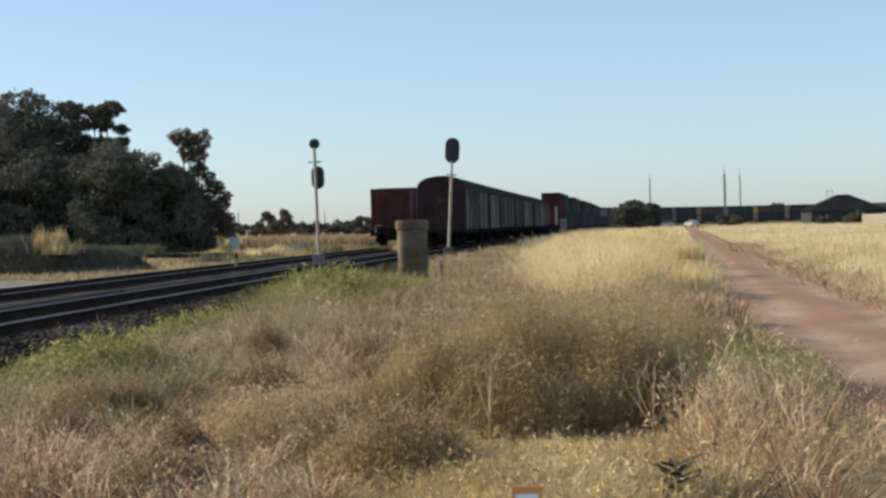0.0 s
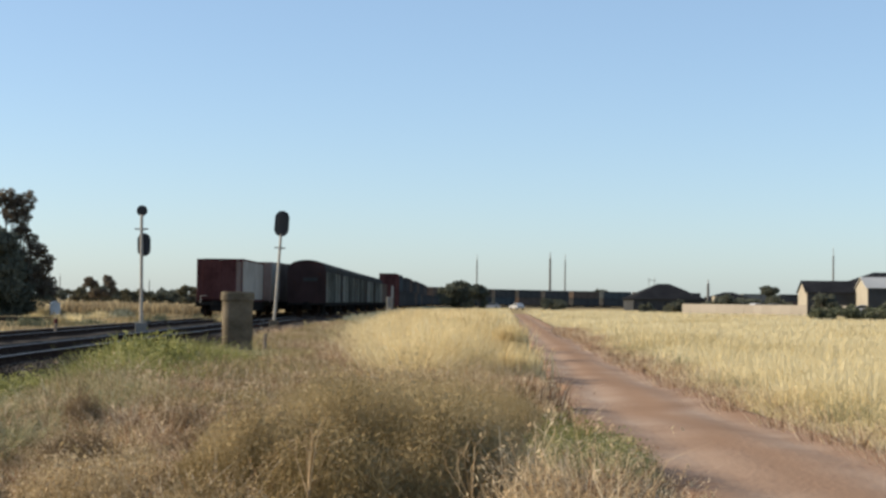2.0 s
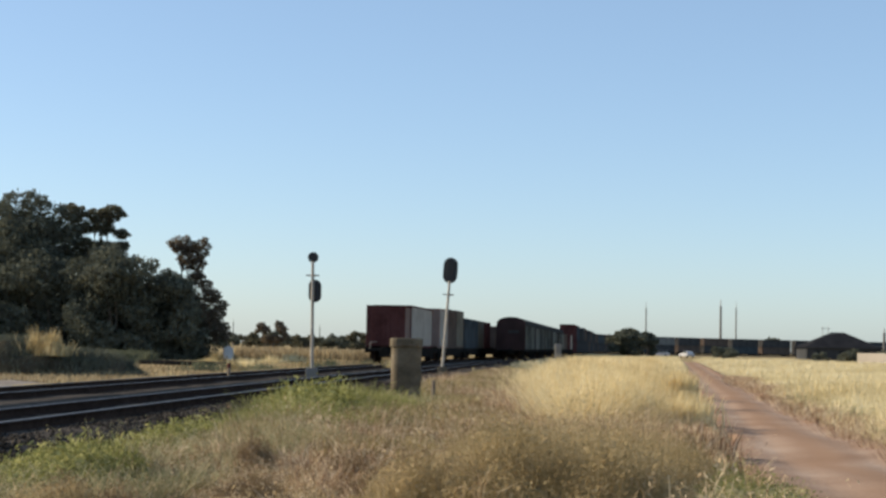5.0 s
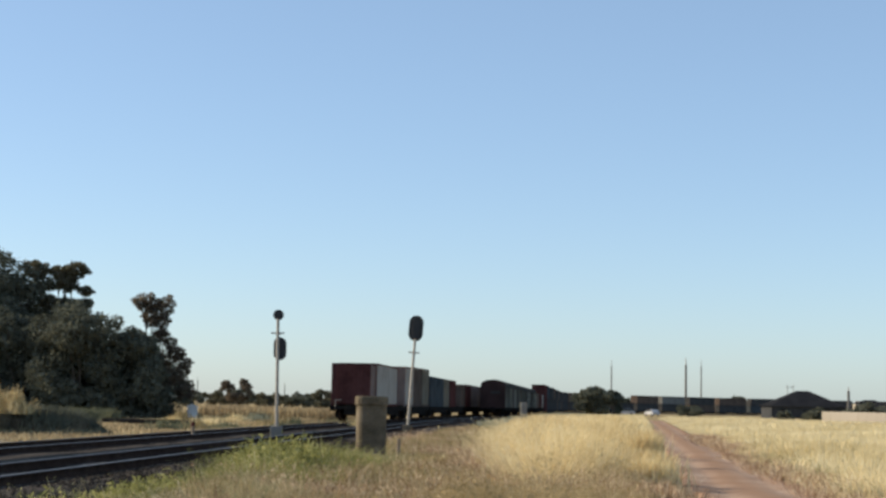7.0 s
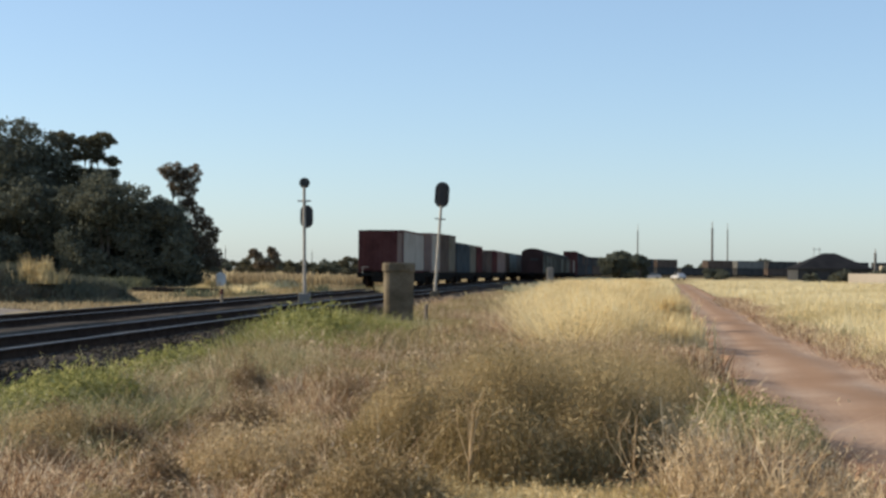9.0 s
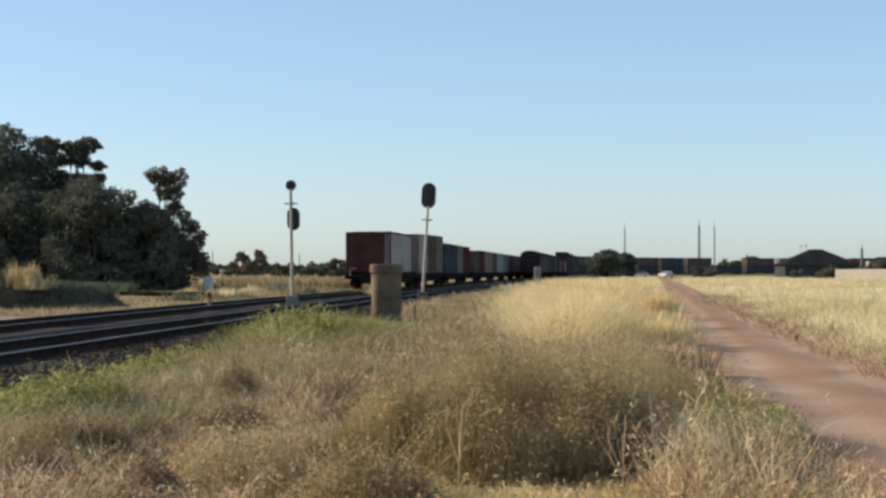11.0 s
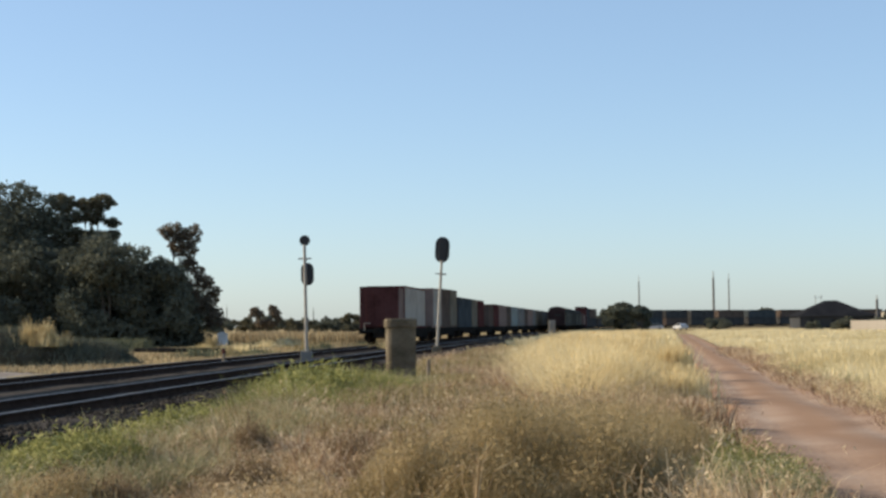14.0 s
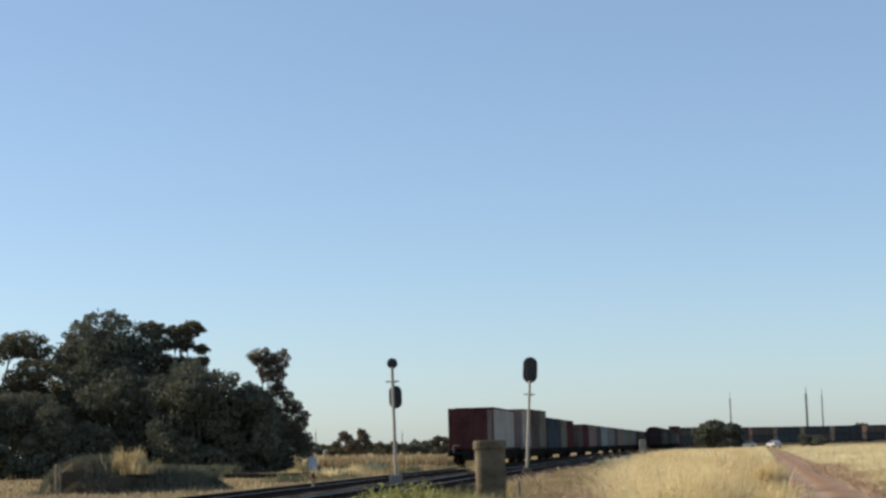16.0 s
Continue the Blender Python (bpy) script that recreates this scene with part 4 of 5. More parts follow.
def meadow():
    near_r = lambda y: road_l(y) - np.interp(y, [9, 14, 20], [0.8, 0.5, 0.2])
    # the near verge: rusty, bleached and olive clumps in drifts, swelling and thinning
    clear = lambda x, y: ~((np.abs(x - 0.13) < 0.3) & (y < 8.5)) & ~((x > -0.85) & (x < 1.2) & (y < 12.0))
    swell = lambda x, y: (patch_noise(x, y, 1.5, 0.3) + 0.6 * patch_noise(x, y, 3.1, 2.2)) > -0.45
    rusty = lambda x, y: clear(x, y) & swell(x, y) & (patch_noise(x, y, 0.8, 0.6) < 0.35)
    bleached = lambda x, y: clear(x, y) & (patch_noise(x, y, 1.3, 2.0) > 0.1)
    olive = lambda x, y: clear(x, y) & (patch_noise(x, y, 0.8, 0.6) > -0.15)
    tussocks(620, 9.0, 34, edge_l, near_r, 70, 0.14, 0.18, 0.44, 0.010, M_BROWNGRASS, "dry_grass", "rusty brown tall grass clumps in the foreground", 0.85, rusty, 0.35, 0.014, 1.0, 0.75, kink=0.09, relief=0.7)
    tussocks(2000, 8.6, 34, edge_l, near_r, 24, 0.09, 0.1, 0.3, 0.010, M_BROWNGRASS, "dry_grass", "low rusty brown grass in the foreground", 0.85, clear, 0.2, 0.012, 1.8, 0.6, seg=1, relief=0.5)
    tussocks(520, 9.0, 32, edge_l, near_r, 30, 0.10, 0.12, 0.36, 0.010, M_STALK, "pale_grass", "pale bleached grass in the foreground", 0.85, bleached, 0.45, 0.015, 1.2, 0.8, kink=0.13, relief=0.6)
    tussocks(560, 9.4, 34, edge_l, near_r, 44, 0.13, 0.16, 0.42, 0.009, M_OLIVE, "olive_grass", "olive-brown weedy grass in the foreground", 0.85, olive, 0.4, 0.013, 1.1, 0.5, kink=0.06, relief=0.6)
    # paler, greener grass in a band along the ballast
    tussocks(520, 13, 44, lambda y: edge_l(y) - 0.1, lambda y: edge_l(y) + 1.3, 40, 0.13, 0.18, 0.42, 0.010, M_VERGE, "verge_grass", "pale grey-green grass along the ballast", 0.8, None, 0.3, 0.013, 1.1, 0.5, kink=0.05, relief=0.6)
    tussocks(300, 29, 41, lambda y: main_x(y) + 2.7, lambda y: np.minimum(main_x(y) + 5.2, -2.2), 50, 0.2, 0.26, 0.58, 0.014, M_GREEN, "green_grass", "bright green grass at the foot of the concrete post", 1.0, None, 0.3, 0.016, 0.9, 0.45, relief=0.4)
    # thin litter between the clumps
    x, y = scatter(RNG, 46000, 7, 36, edge_l, near_r, 0.9, clear)
    stuff("grass_litter", (*blades(RNG, x, y, 0.05 + 0.14 * RNG.random(len(x)), 0.007 + 0.006 * RNG.random(len(x)), 2.2, 0.5, seg=1), M_DULLGRASS), "short matted dry grass between the clumps", "grass")
    # duller grass between the track and the tall straw
    x, y = scatter(RNG, 62000, 24, 100, lambda y: main_x(y) + 3.3, tall_l, 0.75)
    t = patch_noise(x, y, 0.7, 2.0)
    h = (0.2 + 0.14 * t + 0.2 * RNG.random(len(x))).clip(0.06, 0.6) * (1 - 0.85 * low_patch(x, y))
    stuff("roadside_grass", (*blades(RNG, x, y, h, 0.012 + 0.0004 * y, 0.9, 0.35, seg=1), M_DULLGRASS), "dull brown-green grass along the railway", "grass")
    tussocks(900, 26, 90, lambda y: main_x(y) + 3.1, lambda y: tall_l(y) + 1.0, 30, 0.16, 0.25, 0.6, 0.009, M_BROWNGRASS, "dry_grass", "brown dry grass between the railway and the straw", 0.8, lambda x, y: low_patch(x, y) < 0.25, 0.3, 0.02)
    # tall straw beside the road
    x, y = scatter(RNG, 175000, 17, 150, lambda y: tall_l(y) - 0.8, lambda y: road_l(y) - 0.05, 0.6)
    t = patch_noise(x, y, 0.45, 1.0) + 0.5 * patch_noise(x, y, 1.7, 4.0)
    soft = np.clip((x - tall_l(y) + 0.8 + 0.5 * patch_noise(x, y, 1.2, 7)) / 2.0, 0.12, 1) * np.clip((road_l(y) - x - 0.25) / 2.2 + 0.08 * t, 0.1, 1)
    h = (0.64 + 0.24 * t + 0.48 * RNG.random(len(x))) * soft * np.interp(y, [17, 24, 33, 80, 150], [0.12, 0.32, 1.0, 1.0, 0.8])
    k = RNG.random(len(x)) < 0.25 + 0.75 * soft
    x, y, h = x[k], y[k], h[k]
    v, f = blades(RNG, x, y, h, 0.009 + 0.00045 * y, 0.55, 0.25, seg=1)
    k = np.where(RNG.random(len(x)) < 0.2)[0]
    tip = v.reshape(len(x), -1, 3)[k, -1]
    sv = seeds(RNG, tip[:, 0], tip[:, 1], tip[:, 2] - 0.05, 0.035, 2, 0.016)
    stuff("tall_grass", (*join((v, f), sv), M_STRAW), "tall golden straw grass beside the dirt road", "grass")
    tussocks(420, 19, 46, lambda y: tall_l(y) - 0.8, lambda y: np.minimum(tall_l(y) + 3.0, road_l(y) - 1.3), 40, 0.16, 0.35, 0.85, 0.010, M_BROWNGRASS, "dry_grass", "rusty brown grass in front of the straw", 0.8, None, 0.05, 0.016, 0.9, 0.4)
    tussocks(200, 28, 90, tall_l, lambda y: road_l(y) - 2.3, 50, 0.2, 0.9, 1.3, 0.012, M_STRAW, "tall_tuft", "taller feathery straw tuft", 0.8, None, 0.5, 0.02, 0.7, 0.25)
    # field on the far side of the road
    x, y = scatter(RNG, 175000, 16, 290, lambda y: road_r(y) - 0.1, lambda y: np.maximum(road_r(y) + 1, 0.43 * y + 6), 0.55)
    t = patch_noise(x, y, 0.22, 3.0) + 0.6 * patch_noise(x, y, 0.9, 1.0)
    h = (0.36 + 0.09 * t + 0.22 * RNG.random(len(x))) * np.clip((x - road_r(y)) / 1.8 + 0.2 * t, 0.22, 1)
    v, f = blades(RNG, x, y, h, 0.010 + 0.00062 * y, 1.2, 0.4, seg=1)
    k = np.where((RNG.random(len(x)) < 0.2) & (y < 60))[0]
    tip = v.reshape(len(x), -1, 3)[k, -1]
    sv = seeds(RNG, tip[:, 0], tip[:, 1], tip[:, 2] - 0.03, 0.03, 2, 0.014)
    stuff("field_grass", (*join((v, f), sv), M_FIELD), "pale golden dry grass of a wide field", "grass")
    tussocks(420, 15, 60, lambda y: road_r(y) + 0.5, lambda y: road_r(y) + 6.5, 30, 0.2, 0.2, 0.5, 0.011, M_VERGE, "field_weeds", "grey-green and brown weeds in the straw field", 0.7, lambda x, y: patch_noise(x, y, 0.9, 4.0) > 0.05, 0.3, 0.016)
    # ragged road edges
    tussocks(800, 14, 100, lambda y: road_r(y) - 0.5, lambda y: road_r(y) + 1.3, 26, 0.16, 0.12, 0.34, 0.009, M_BROWNGRASS, "edge_grass", "low brown grass along the edge of the road", 0.7, None, 0.1, 0.014, seg=1)
    tussocks(260, 11, 70, lambda y: road_l(y) - 0.9, lambda y: road_l(y) + 0.05, 26, 0.15, 0.08, 0.24, 0.009, M_BROWNGRASS, "edge_grass", "low brown grass along the edge of the road", 0.7, None, 0.1, 0.014, seg=1)
    for d, w, tall in ((53, 0.3, 1.0), (47, 0.25, 1.0), (35, 0.35, 0.8), (33.2, 0.3, 0.7), (25.6, 0.35, 0.55), (24.6, 0.3, 0.5), (20, 0.25, 0.45)):
        xs = np.full(700, float(road_l(d)) - 0.75) + RNG.normal(size=700) * w * 0.8
        v, f = blades(RNG, xs, d + RNG.normal(size=700) * w * 0.6, tall * (0.65 + 0.4 * RNG.random(700)), np.full(700, 0.03), 0.5, 0.25)
        stuff("tall_tuft", (v, f, M_STRAW if d > 30 else M_BROWNGRASS), "dense straw tuft at the edge of the road", "grass tuft")
    tussocks(16, 30, 62, lambda y: road_l(y) - 2.2, lambda y: road_l(y) - 1.4, 90, 0.22, 0.6, 0.95, 0.010, M_STRAW, "tall_tuft", "tall straw tuft leaning over the road", 0.7, None, 0.3, 0.016, 0.6, 0.25)
    # between the road and the track far ahead
    x, y = scatter(RNG, 20000, 110, 320, lambda y: main_x(y) + 3.0, lambda y: road_l(y), 0.8)
    h = 0.35 + 0.25 * RNG.random(len(x))
    stuff("far_grass", (*blades(RNG, x, y, h, 0.10 + 0.0004 * y, 0.7, 0.3, seg=1), M_FIELD), "pale straw grass beside the track far ahead", "grass")
    # short dry grass on the far side of the tracks
    x, y = scatter(RNG, 42000, 60, 260, lambda y: -0.42 * y - 4, lambda y: main_x(y) + SIDING - 3.2, 0.7)
    t = patch_noise(x, y, 0.3, 5.0)
    h = (0.08 + 0.08 * t + 0.12 * RNG.random(len(x))).clip(0.02, 0.4)
    stuff("short_grass", (*blades(RNG, x, y, h, 0.04 + 0.0006 * y, 0.8, 0.3, seg=1), M_BEIGE), "short bleached grass beyond the railway", "grass")


def weeds(name, x0, y0, rx, ry, n, h0, h1, material, label, size=0.03, stems=0.006):
    a, r = RNG.random(n) * 2 * np.pi, np.sqrt(RNG.random(n)) * (0.8 + 0.4 * RNG.random(n))
    x, y = x0 + rx * r * np.cos(a), y0 + ry * r * np.sin(a)
    h = (h0 + (h1 - h0) * RNG.random(n)) * (1 - 0.55 * r.clip(0, 1) ** 2) * (1 + 0.28 * patch_noise(x, y, 4.2, 0.4) + 0.16 * patch_noise(x, y, 9.0, 2.0))
    v, f = blades(RNG, x, y, h, np.full(n, stems), 0.5, 0.15, seg=1)
    parts = [(v, f)]
    for u in (0.45, 0.7, 0.95):
        parts.append(seeds(RNG, x, y, ground_z(x, y) + h * u, size * 1.6, 1, size * 1.3))
    return stuff(name, (*join(*parts), material), label, "weeds")


meadow()
weeds("green_weeds", -3.6, 34.5, 1.1, 3.6, 2500, 0.3, 0.62, M_GREEN, "bright green weeds at the foot of the concrete post", 0.04)
weeds("green_weeds", -4.35, 17.2, 0.6, 2.0, 4500, 0.2, 0.42, M_GREEN, "yellow-green weeds on the edge of the ballast", 0.022)
weeds("green_weeds", -4.6, 24, 0.35, 4.0, 1500, 0.12, 0.25, M_GREEN, "low green weeds along the ballast", 0.025)
weeds("weed_bush", 0.6, 13.1, 0.85, 0.9, 9000, 0.55, 1.1, M_BUSH, "bushy olive-brown weed in the dry grass", 0.013, 0.005)
weeds("weed_bush", -0.15, 12.6, 0.5, 0.55, 4000, 0.45, 0.9, M_BUSH, "bushy olive-brown weed in the dry grass", 0.012, 0.004)
weeds("weed_bush", 2.45, 15.6, 0.6, 1.3, 3600, 0.22, 0.5, M_GREEN, "low green weed beside the road", 0.011, 0.004)
weeds("weed_bush", 2.35, 14.6, 0.55, 1.2, 2600, 0.2, 0.45, M_VERGE, "low grey-green weed beside the road", 0.011, 0.004)
weeds("weed_bush", 0.9, 16.5, 1.1, 1.6, 6000, 0.5, 0.95, M_BUSH, "tall olive-brown weeds behind a weed bush", 0.010, 0.005)


weeds("weed_bush", 1.6, 18.5, 0.95, 2.6, 8000, 0.5, 0.92, M_BUSH, "olive-brown weeds between the bush and the road", 0.010, 0.006)
weeds("weed_bush", 0.6, 20.5, 1.3, 2.6, 7000, 0.4, 0.8, M_BUSH, "olive-brown weeds behind the bush", 0.010, 0.006)
weeds("weed_bush", -0.65, 12.7, 0.45, 0.55, 4200, 0.4, 0.8, M_BUSH, "bushy olive-brown weed in the dry grass", 0.012, 0.004)
weeds("weed_bush", 0.25, 12.2, 0.7, 0.45, 4500, 0.35, 0.75, M_BUSH, "bushy olive-brown weed in the dry grass", 0.012, 0.004)
weeds("weed_bush", -1.6, 12.5, 0.7, 1.0, 2500, 0.25, 0.5, M_OLIVE, "low olive weeds among brown grass", 0.012, 0.005)
weeds("weed_bush", -0.7, 10.6, 0.5, 0.6, 2200, 0.25, 0.45, M_OLIVE, "low olive weeds among brown grass", 0.012, 0.005)
for k in range(34):
    d = 9.4 + 17 * rnd.random() ** 1.4
    x = rnd.uniform(max(-0.27 * d, float(edge_l(np.float64(d))) + 0.5), min(0.9, 0.12 * d))
    if -1.0 < x < 1.1 and d < 12.2:
        continue
    q = rnd.uniform(0.16, 0.42)
    weeds("dead_weed", x, d, q, q * 1.1, int(1500 * (q / 0.3) ** 1.5), 0.14, rnd.uniform(0.26, 0.46), rnd.choice((M_BUSH, M_DARKWEED, M_DARKWEED)), "dark dry weed clump among rusty grass", 0.011, 0.006)
near = lambda a, b: (lambda y: np.full_like(y, a), lambda y: np.full_like(y, b))
tussocks(26, 10.6, 12.6, *near(1.25, 2.05), 15, 0.07, 0.45, 0.85, 0.011, M_STALK, "dry_stalks", "bleached curling straw stalks beside the road", 1.0, None, 0.35, 0.018, 0.6, 0.55, seg=4, kink=0.09)
tussocks(26, 9.6, 11.2, *near(1.3, 2.4), 22, 0.09, 0.22, 0.44, 0.009, M_STALK, "dry_stalks", "low bleached curling straw stalks", 1.0, None, 0.35, 0.02, 1.0, 0.75, seg=4, kink=0.12)
tussocks(110, 8.7, 9.75, *near(-0.3, 1.25), 46, 0.08, 0.16, 0.3, 0.008, M_PALE, "straw_tuft", "dense pale yellow grass in the foreground", 1.0, None, 0.3, 0.015, 0.6, 0.3, relief=0.4)
tussocks(190, 9.6, 11.9, *near(-0.9, 1.3), 40, 0.09, 0.07, 0.17, 0.008, M_PALE, "straw_tuft", "dense pale yellow grass in the foreground", 1.0, None, 0.3, 0.015, 0.6, 0.3, relief=0.4)


def forked_stem(x, y, h, seed, material, label, n=9):
    """A dead branching weed stem."""
    rng = np.random.default_rng(seed)
    bm = bmesh.new()
    rod(bm, (0, 0, -0.05), (0.01, 0, h * 0.3), 0.006, 0.005, 6)
    for i in range(n):
        a = Vector((0.01, 0, h * (0.12 + 0.25 * rng.random())))
        b = a + Vector((rng.normal() * 0.07, rng.normal() * 0.07, h * (0.3 + 0.3 * rng.random())))
        rod(bm, a, b, 0.004, 0.0025, 5)
        for _ in range(2):
            rod(bm, b, b + Vector((rng.normal() * 0.07, rng.normal() * 0.06, 0.06 + 0.12 * rng.random())), 0.0025, 0.0015, 4)
    ob = part("weed_stem", bm, material)
    ob.location = (x, y, float(ground_z(x, y)))
    return tagged(ob, label, "weed")


forked_stem(-0.10, 11.7, 0.72, 1, M_STALK, "pale forked dead weed stem", 7)
forked_stem(1.05, 11.6, 0.6, 3, M_STALK, "pale dead weed stem beside a bush", 7)


def thistle(x, y):
    rng = np.random.default_rng(4)
    root = thing("thistle", pose(x, y, float(ground_z(x, y))), "small dark green leafy thistle in straw", "weed")
    bm = bmesh.new()
    rod(bm, (0, 0, -0.02), (0, 0, 0.25), 0.009, 0.005, 6)
    part("stem", bm, M_GREEN, root)
    for i in range(22):
        a, r, z = i * 2.4, 0.07 + 0.09 * rng.random(), 0.05 + 0.009 * i
        bm = bmesh.new()
        c = Vector((math.cos(a), math.sin(a), 0.4))
        t = Vector((-math.sin(a), math.cos(a), 0))
        p = [Vector((0, 0, z)), c * r * 0.5 + t * 0.036 + Vector((0, 0, z)), c * r + Vector((0, 0, z)), c * r * 0.5 - t * 0.036 + Vector((0, 0, z))]
        vs = [bm.verts.new(q) for q in p] + [bm.verts.new(q + Vector((0, 0, 0.004))) for q in p]
        bm.faces.new(vs[:4]), bm.faces.new(vs[4:][::-1])
        for k in range(4):
            bm.faces.new((vs[k], vs[4 + k], vs[4 + (k + 1) % 4], vs[(k + 1) % 4]))
        part("leaf", bm, M_LEAF_GUM, root)


thistle(0.93, 9.0)


# ---- buildings, fence, cars in the distance ----
def house(x, y, w, d, eave, ridge, hip, label, wall_mat=None, turn=0):
    root = thing("house", pose(x, y, 0, 0, 0, turn), label, "house", "buildings")
    bm = bmesh.new()
    box(bm, -w / 2, -d / 2, -0.2, w / 2, d / 2, eave)
    part("wall", bm, wall_mat or M_SHADED_SHEET, root)
    bm = bmesh.new()
    o = 0.5
    v = [bm.verts.new(p) for p in ((-w / 2 - o, -d / 2 - o, eave), (w / 2 + o, -d / 2 - o, eave), (w / 2 + o, d / 2 + o, eave), (-w / 2 - o, d / 2 + o, eave), (-w / 2 + hip, 0, ridge), (w / 2 - hip, 0, ridge))]
    for f in ((0, 1, 5, 4), (1, 2, 5), (2, 3, 4, 5), (3, 0, 4), (3, 2, 1, 0)):
        bm.faces.new([v[i] for i in f])
    part("roof", bm, M_ROOF, root)
    for i in range(3):
        bm = bmesh.new()
        xx = -w / 2 + w * (i + 0.6) / 3.3
        box(bm, xx - 0.7, -d / 2 - 0.05, 0.9, xx + 0.7, -d / 2 + 0.02, 2.0)
        part("window", bm, M_GLASS, root)
    return root


home = house(at(607, 300), 300, 13.0, 10, 2.5, 5.35, 5.4, "low house with a dark hipped roof")
bm = bmesh.new()
for xx in (-2.6, -1.6):
    rod(bm, (xx, 0.5, 4.0), (xx, 0.5, 6.4), 0.05)
rod(bm, (-2.9, 0.5, 6.0), (-1.3, 0.5, 6.0), 0.04)
part("aerial_frame", bm, M_GALV, home)
pole(at(688, 305), 305, 6.3, 0.3, "dark stub pole beside a house")
house(at(725, 320), 320, 9.5, 9, 2.4, 4.1, 3.8, "small house with a dark hipped roof")


def shed(x, y, w, d, eave, ridge, label, roof_mat, turn):
    """Gabled shed, ridge along x, cream gable ends."""
    root = thing("shed", pose(x, y, 0, 0, 0, turn), label, "shed", "buildings")
    for sy in (-1, 1):
        bm = bmesh.new()
        box(bm, -w / 2, sy * d / 2 - 0.08, -0.2, w / 2, sy * d / 2 + 0.08, eave)
        wall = part("side_wall", bm, M_SHADED_SHEET, root)
        for i in range(int(w / 0.8)):
            bm = bmesh.new()
            box(bm, -w / 2 + i * 0.8, sy * d / 2 - 0.12, 0, -w / 2 + i * 0.8 + 0.3, sy * d / 2 + 0.12, eave - 0.05)
            part("rib", bm, M_SHADED_SHEET, wall)
    for sx in (-1, 1):
        bm = bmesh.new()
        vs = [(-d / 2, -0.2), (d / 2, -0.2), (d / 2, eave), (0, ridge - 0.1), (-d / 2, eave)]
        a = [bm.verts.new((sx * w / 2 - 0.08, p, q)) for p, q in vs]
        b = [bm.verts.new((sx * w / 2 + 0.08, p, q)) for p, q in vs]
        bm.faces.new(a), bm.faces.new(b[::-1])
        for i in range(5):
            bm.faces.new((a[i], b[i], b[(i + 1) % 5], a[(i + 1) % 5]))
        bmesh.ops.recalc_face_normals(bm, faces=bm.faces)
        part("gable_wall", bm, M_CREAM, root)
    for sy in (-1, 1):
        bm = bmesh.new()
        p = [(-w / 2 - 0.3, sy * (d / 2 + 0.3), eave - 0.1), (w / 2 + 0.3, sy * (d / 2 + 0.3), eave - 0.1), (w / 2 + 0.3, 0, ridge), (-w / 2 - 0.3, 0, ridge)]
        lo = [bm.verts.new(q) for q in p]
        hi = [bm.verts.new((q[0], q[1], q[2] + 0.08)) for q in p]
        bm.faces.new(lo), bm.faces.new(hi[::-1])
        for i in range(4):
            bm.faces.new((lo[i], hi[i], hi[(i + 1) % 4], lo[(i + 1) % 4]))
        bmesh.ops.recalc_face_normals(bm, faces=bm.faces)
        part("roof_slope", bm, roof_mat, root)
    return root


shed(at(905, 215), 215, 6.2, 9.0, 3.4, 4.9, "grey steel shed with cream end and dark roof", M_ROOF, -9)
shed(at(1052, 205), 205, 11, 9.0, 4.0, 5.3, "grey steel shed with cream end and pale roof", M_SHEDROOF, -9)
house(at(1010, 235), 235, 13, 10, 4.2, 6.6, 5.0, "building with a dark hipped roof behind the sheds")
hut = thing("brick_hut", pose(at(695, 300), 296, 0), "small cream hut beside a house", "hut", "buildings")
bm = bmesh.new()
box(bm, -0.7, -1, -0.1, 0.7, 1, 3.2, 0.03)
part("wall", bm, M_CREAM, hut)
bm = bmesh.new()
box(bm, -0.8, -1.1, 3.2, 0.8, 1.1, 3.32)
part("roof", bm, M_ROOF, hut)


def boundary_fence():
    root = thing("fence", Matrix(), "beige panel fence along the far side of the field", "fence")
    for i in range(46):
        x, y = 51 + i * 0.9, 230 - i * 1.4
        bm = MESHES.get("fence_panel")
        if bm is None:
            b = bmesh.new()
            box(b, -0.825, -0.03, -0.3, 0.825, 0.03, 1.7, 0.01)
            bm = MESHES["fence_panel"] = mesh_of("panel", b, M_FENCE)
        p = part("panel", bm, None, root)
        p.location, p.rotation_euler = (x, y, 0), (0, 0, math.atan2(-1.4, 0.9))


boundary_fence()


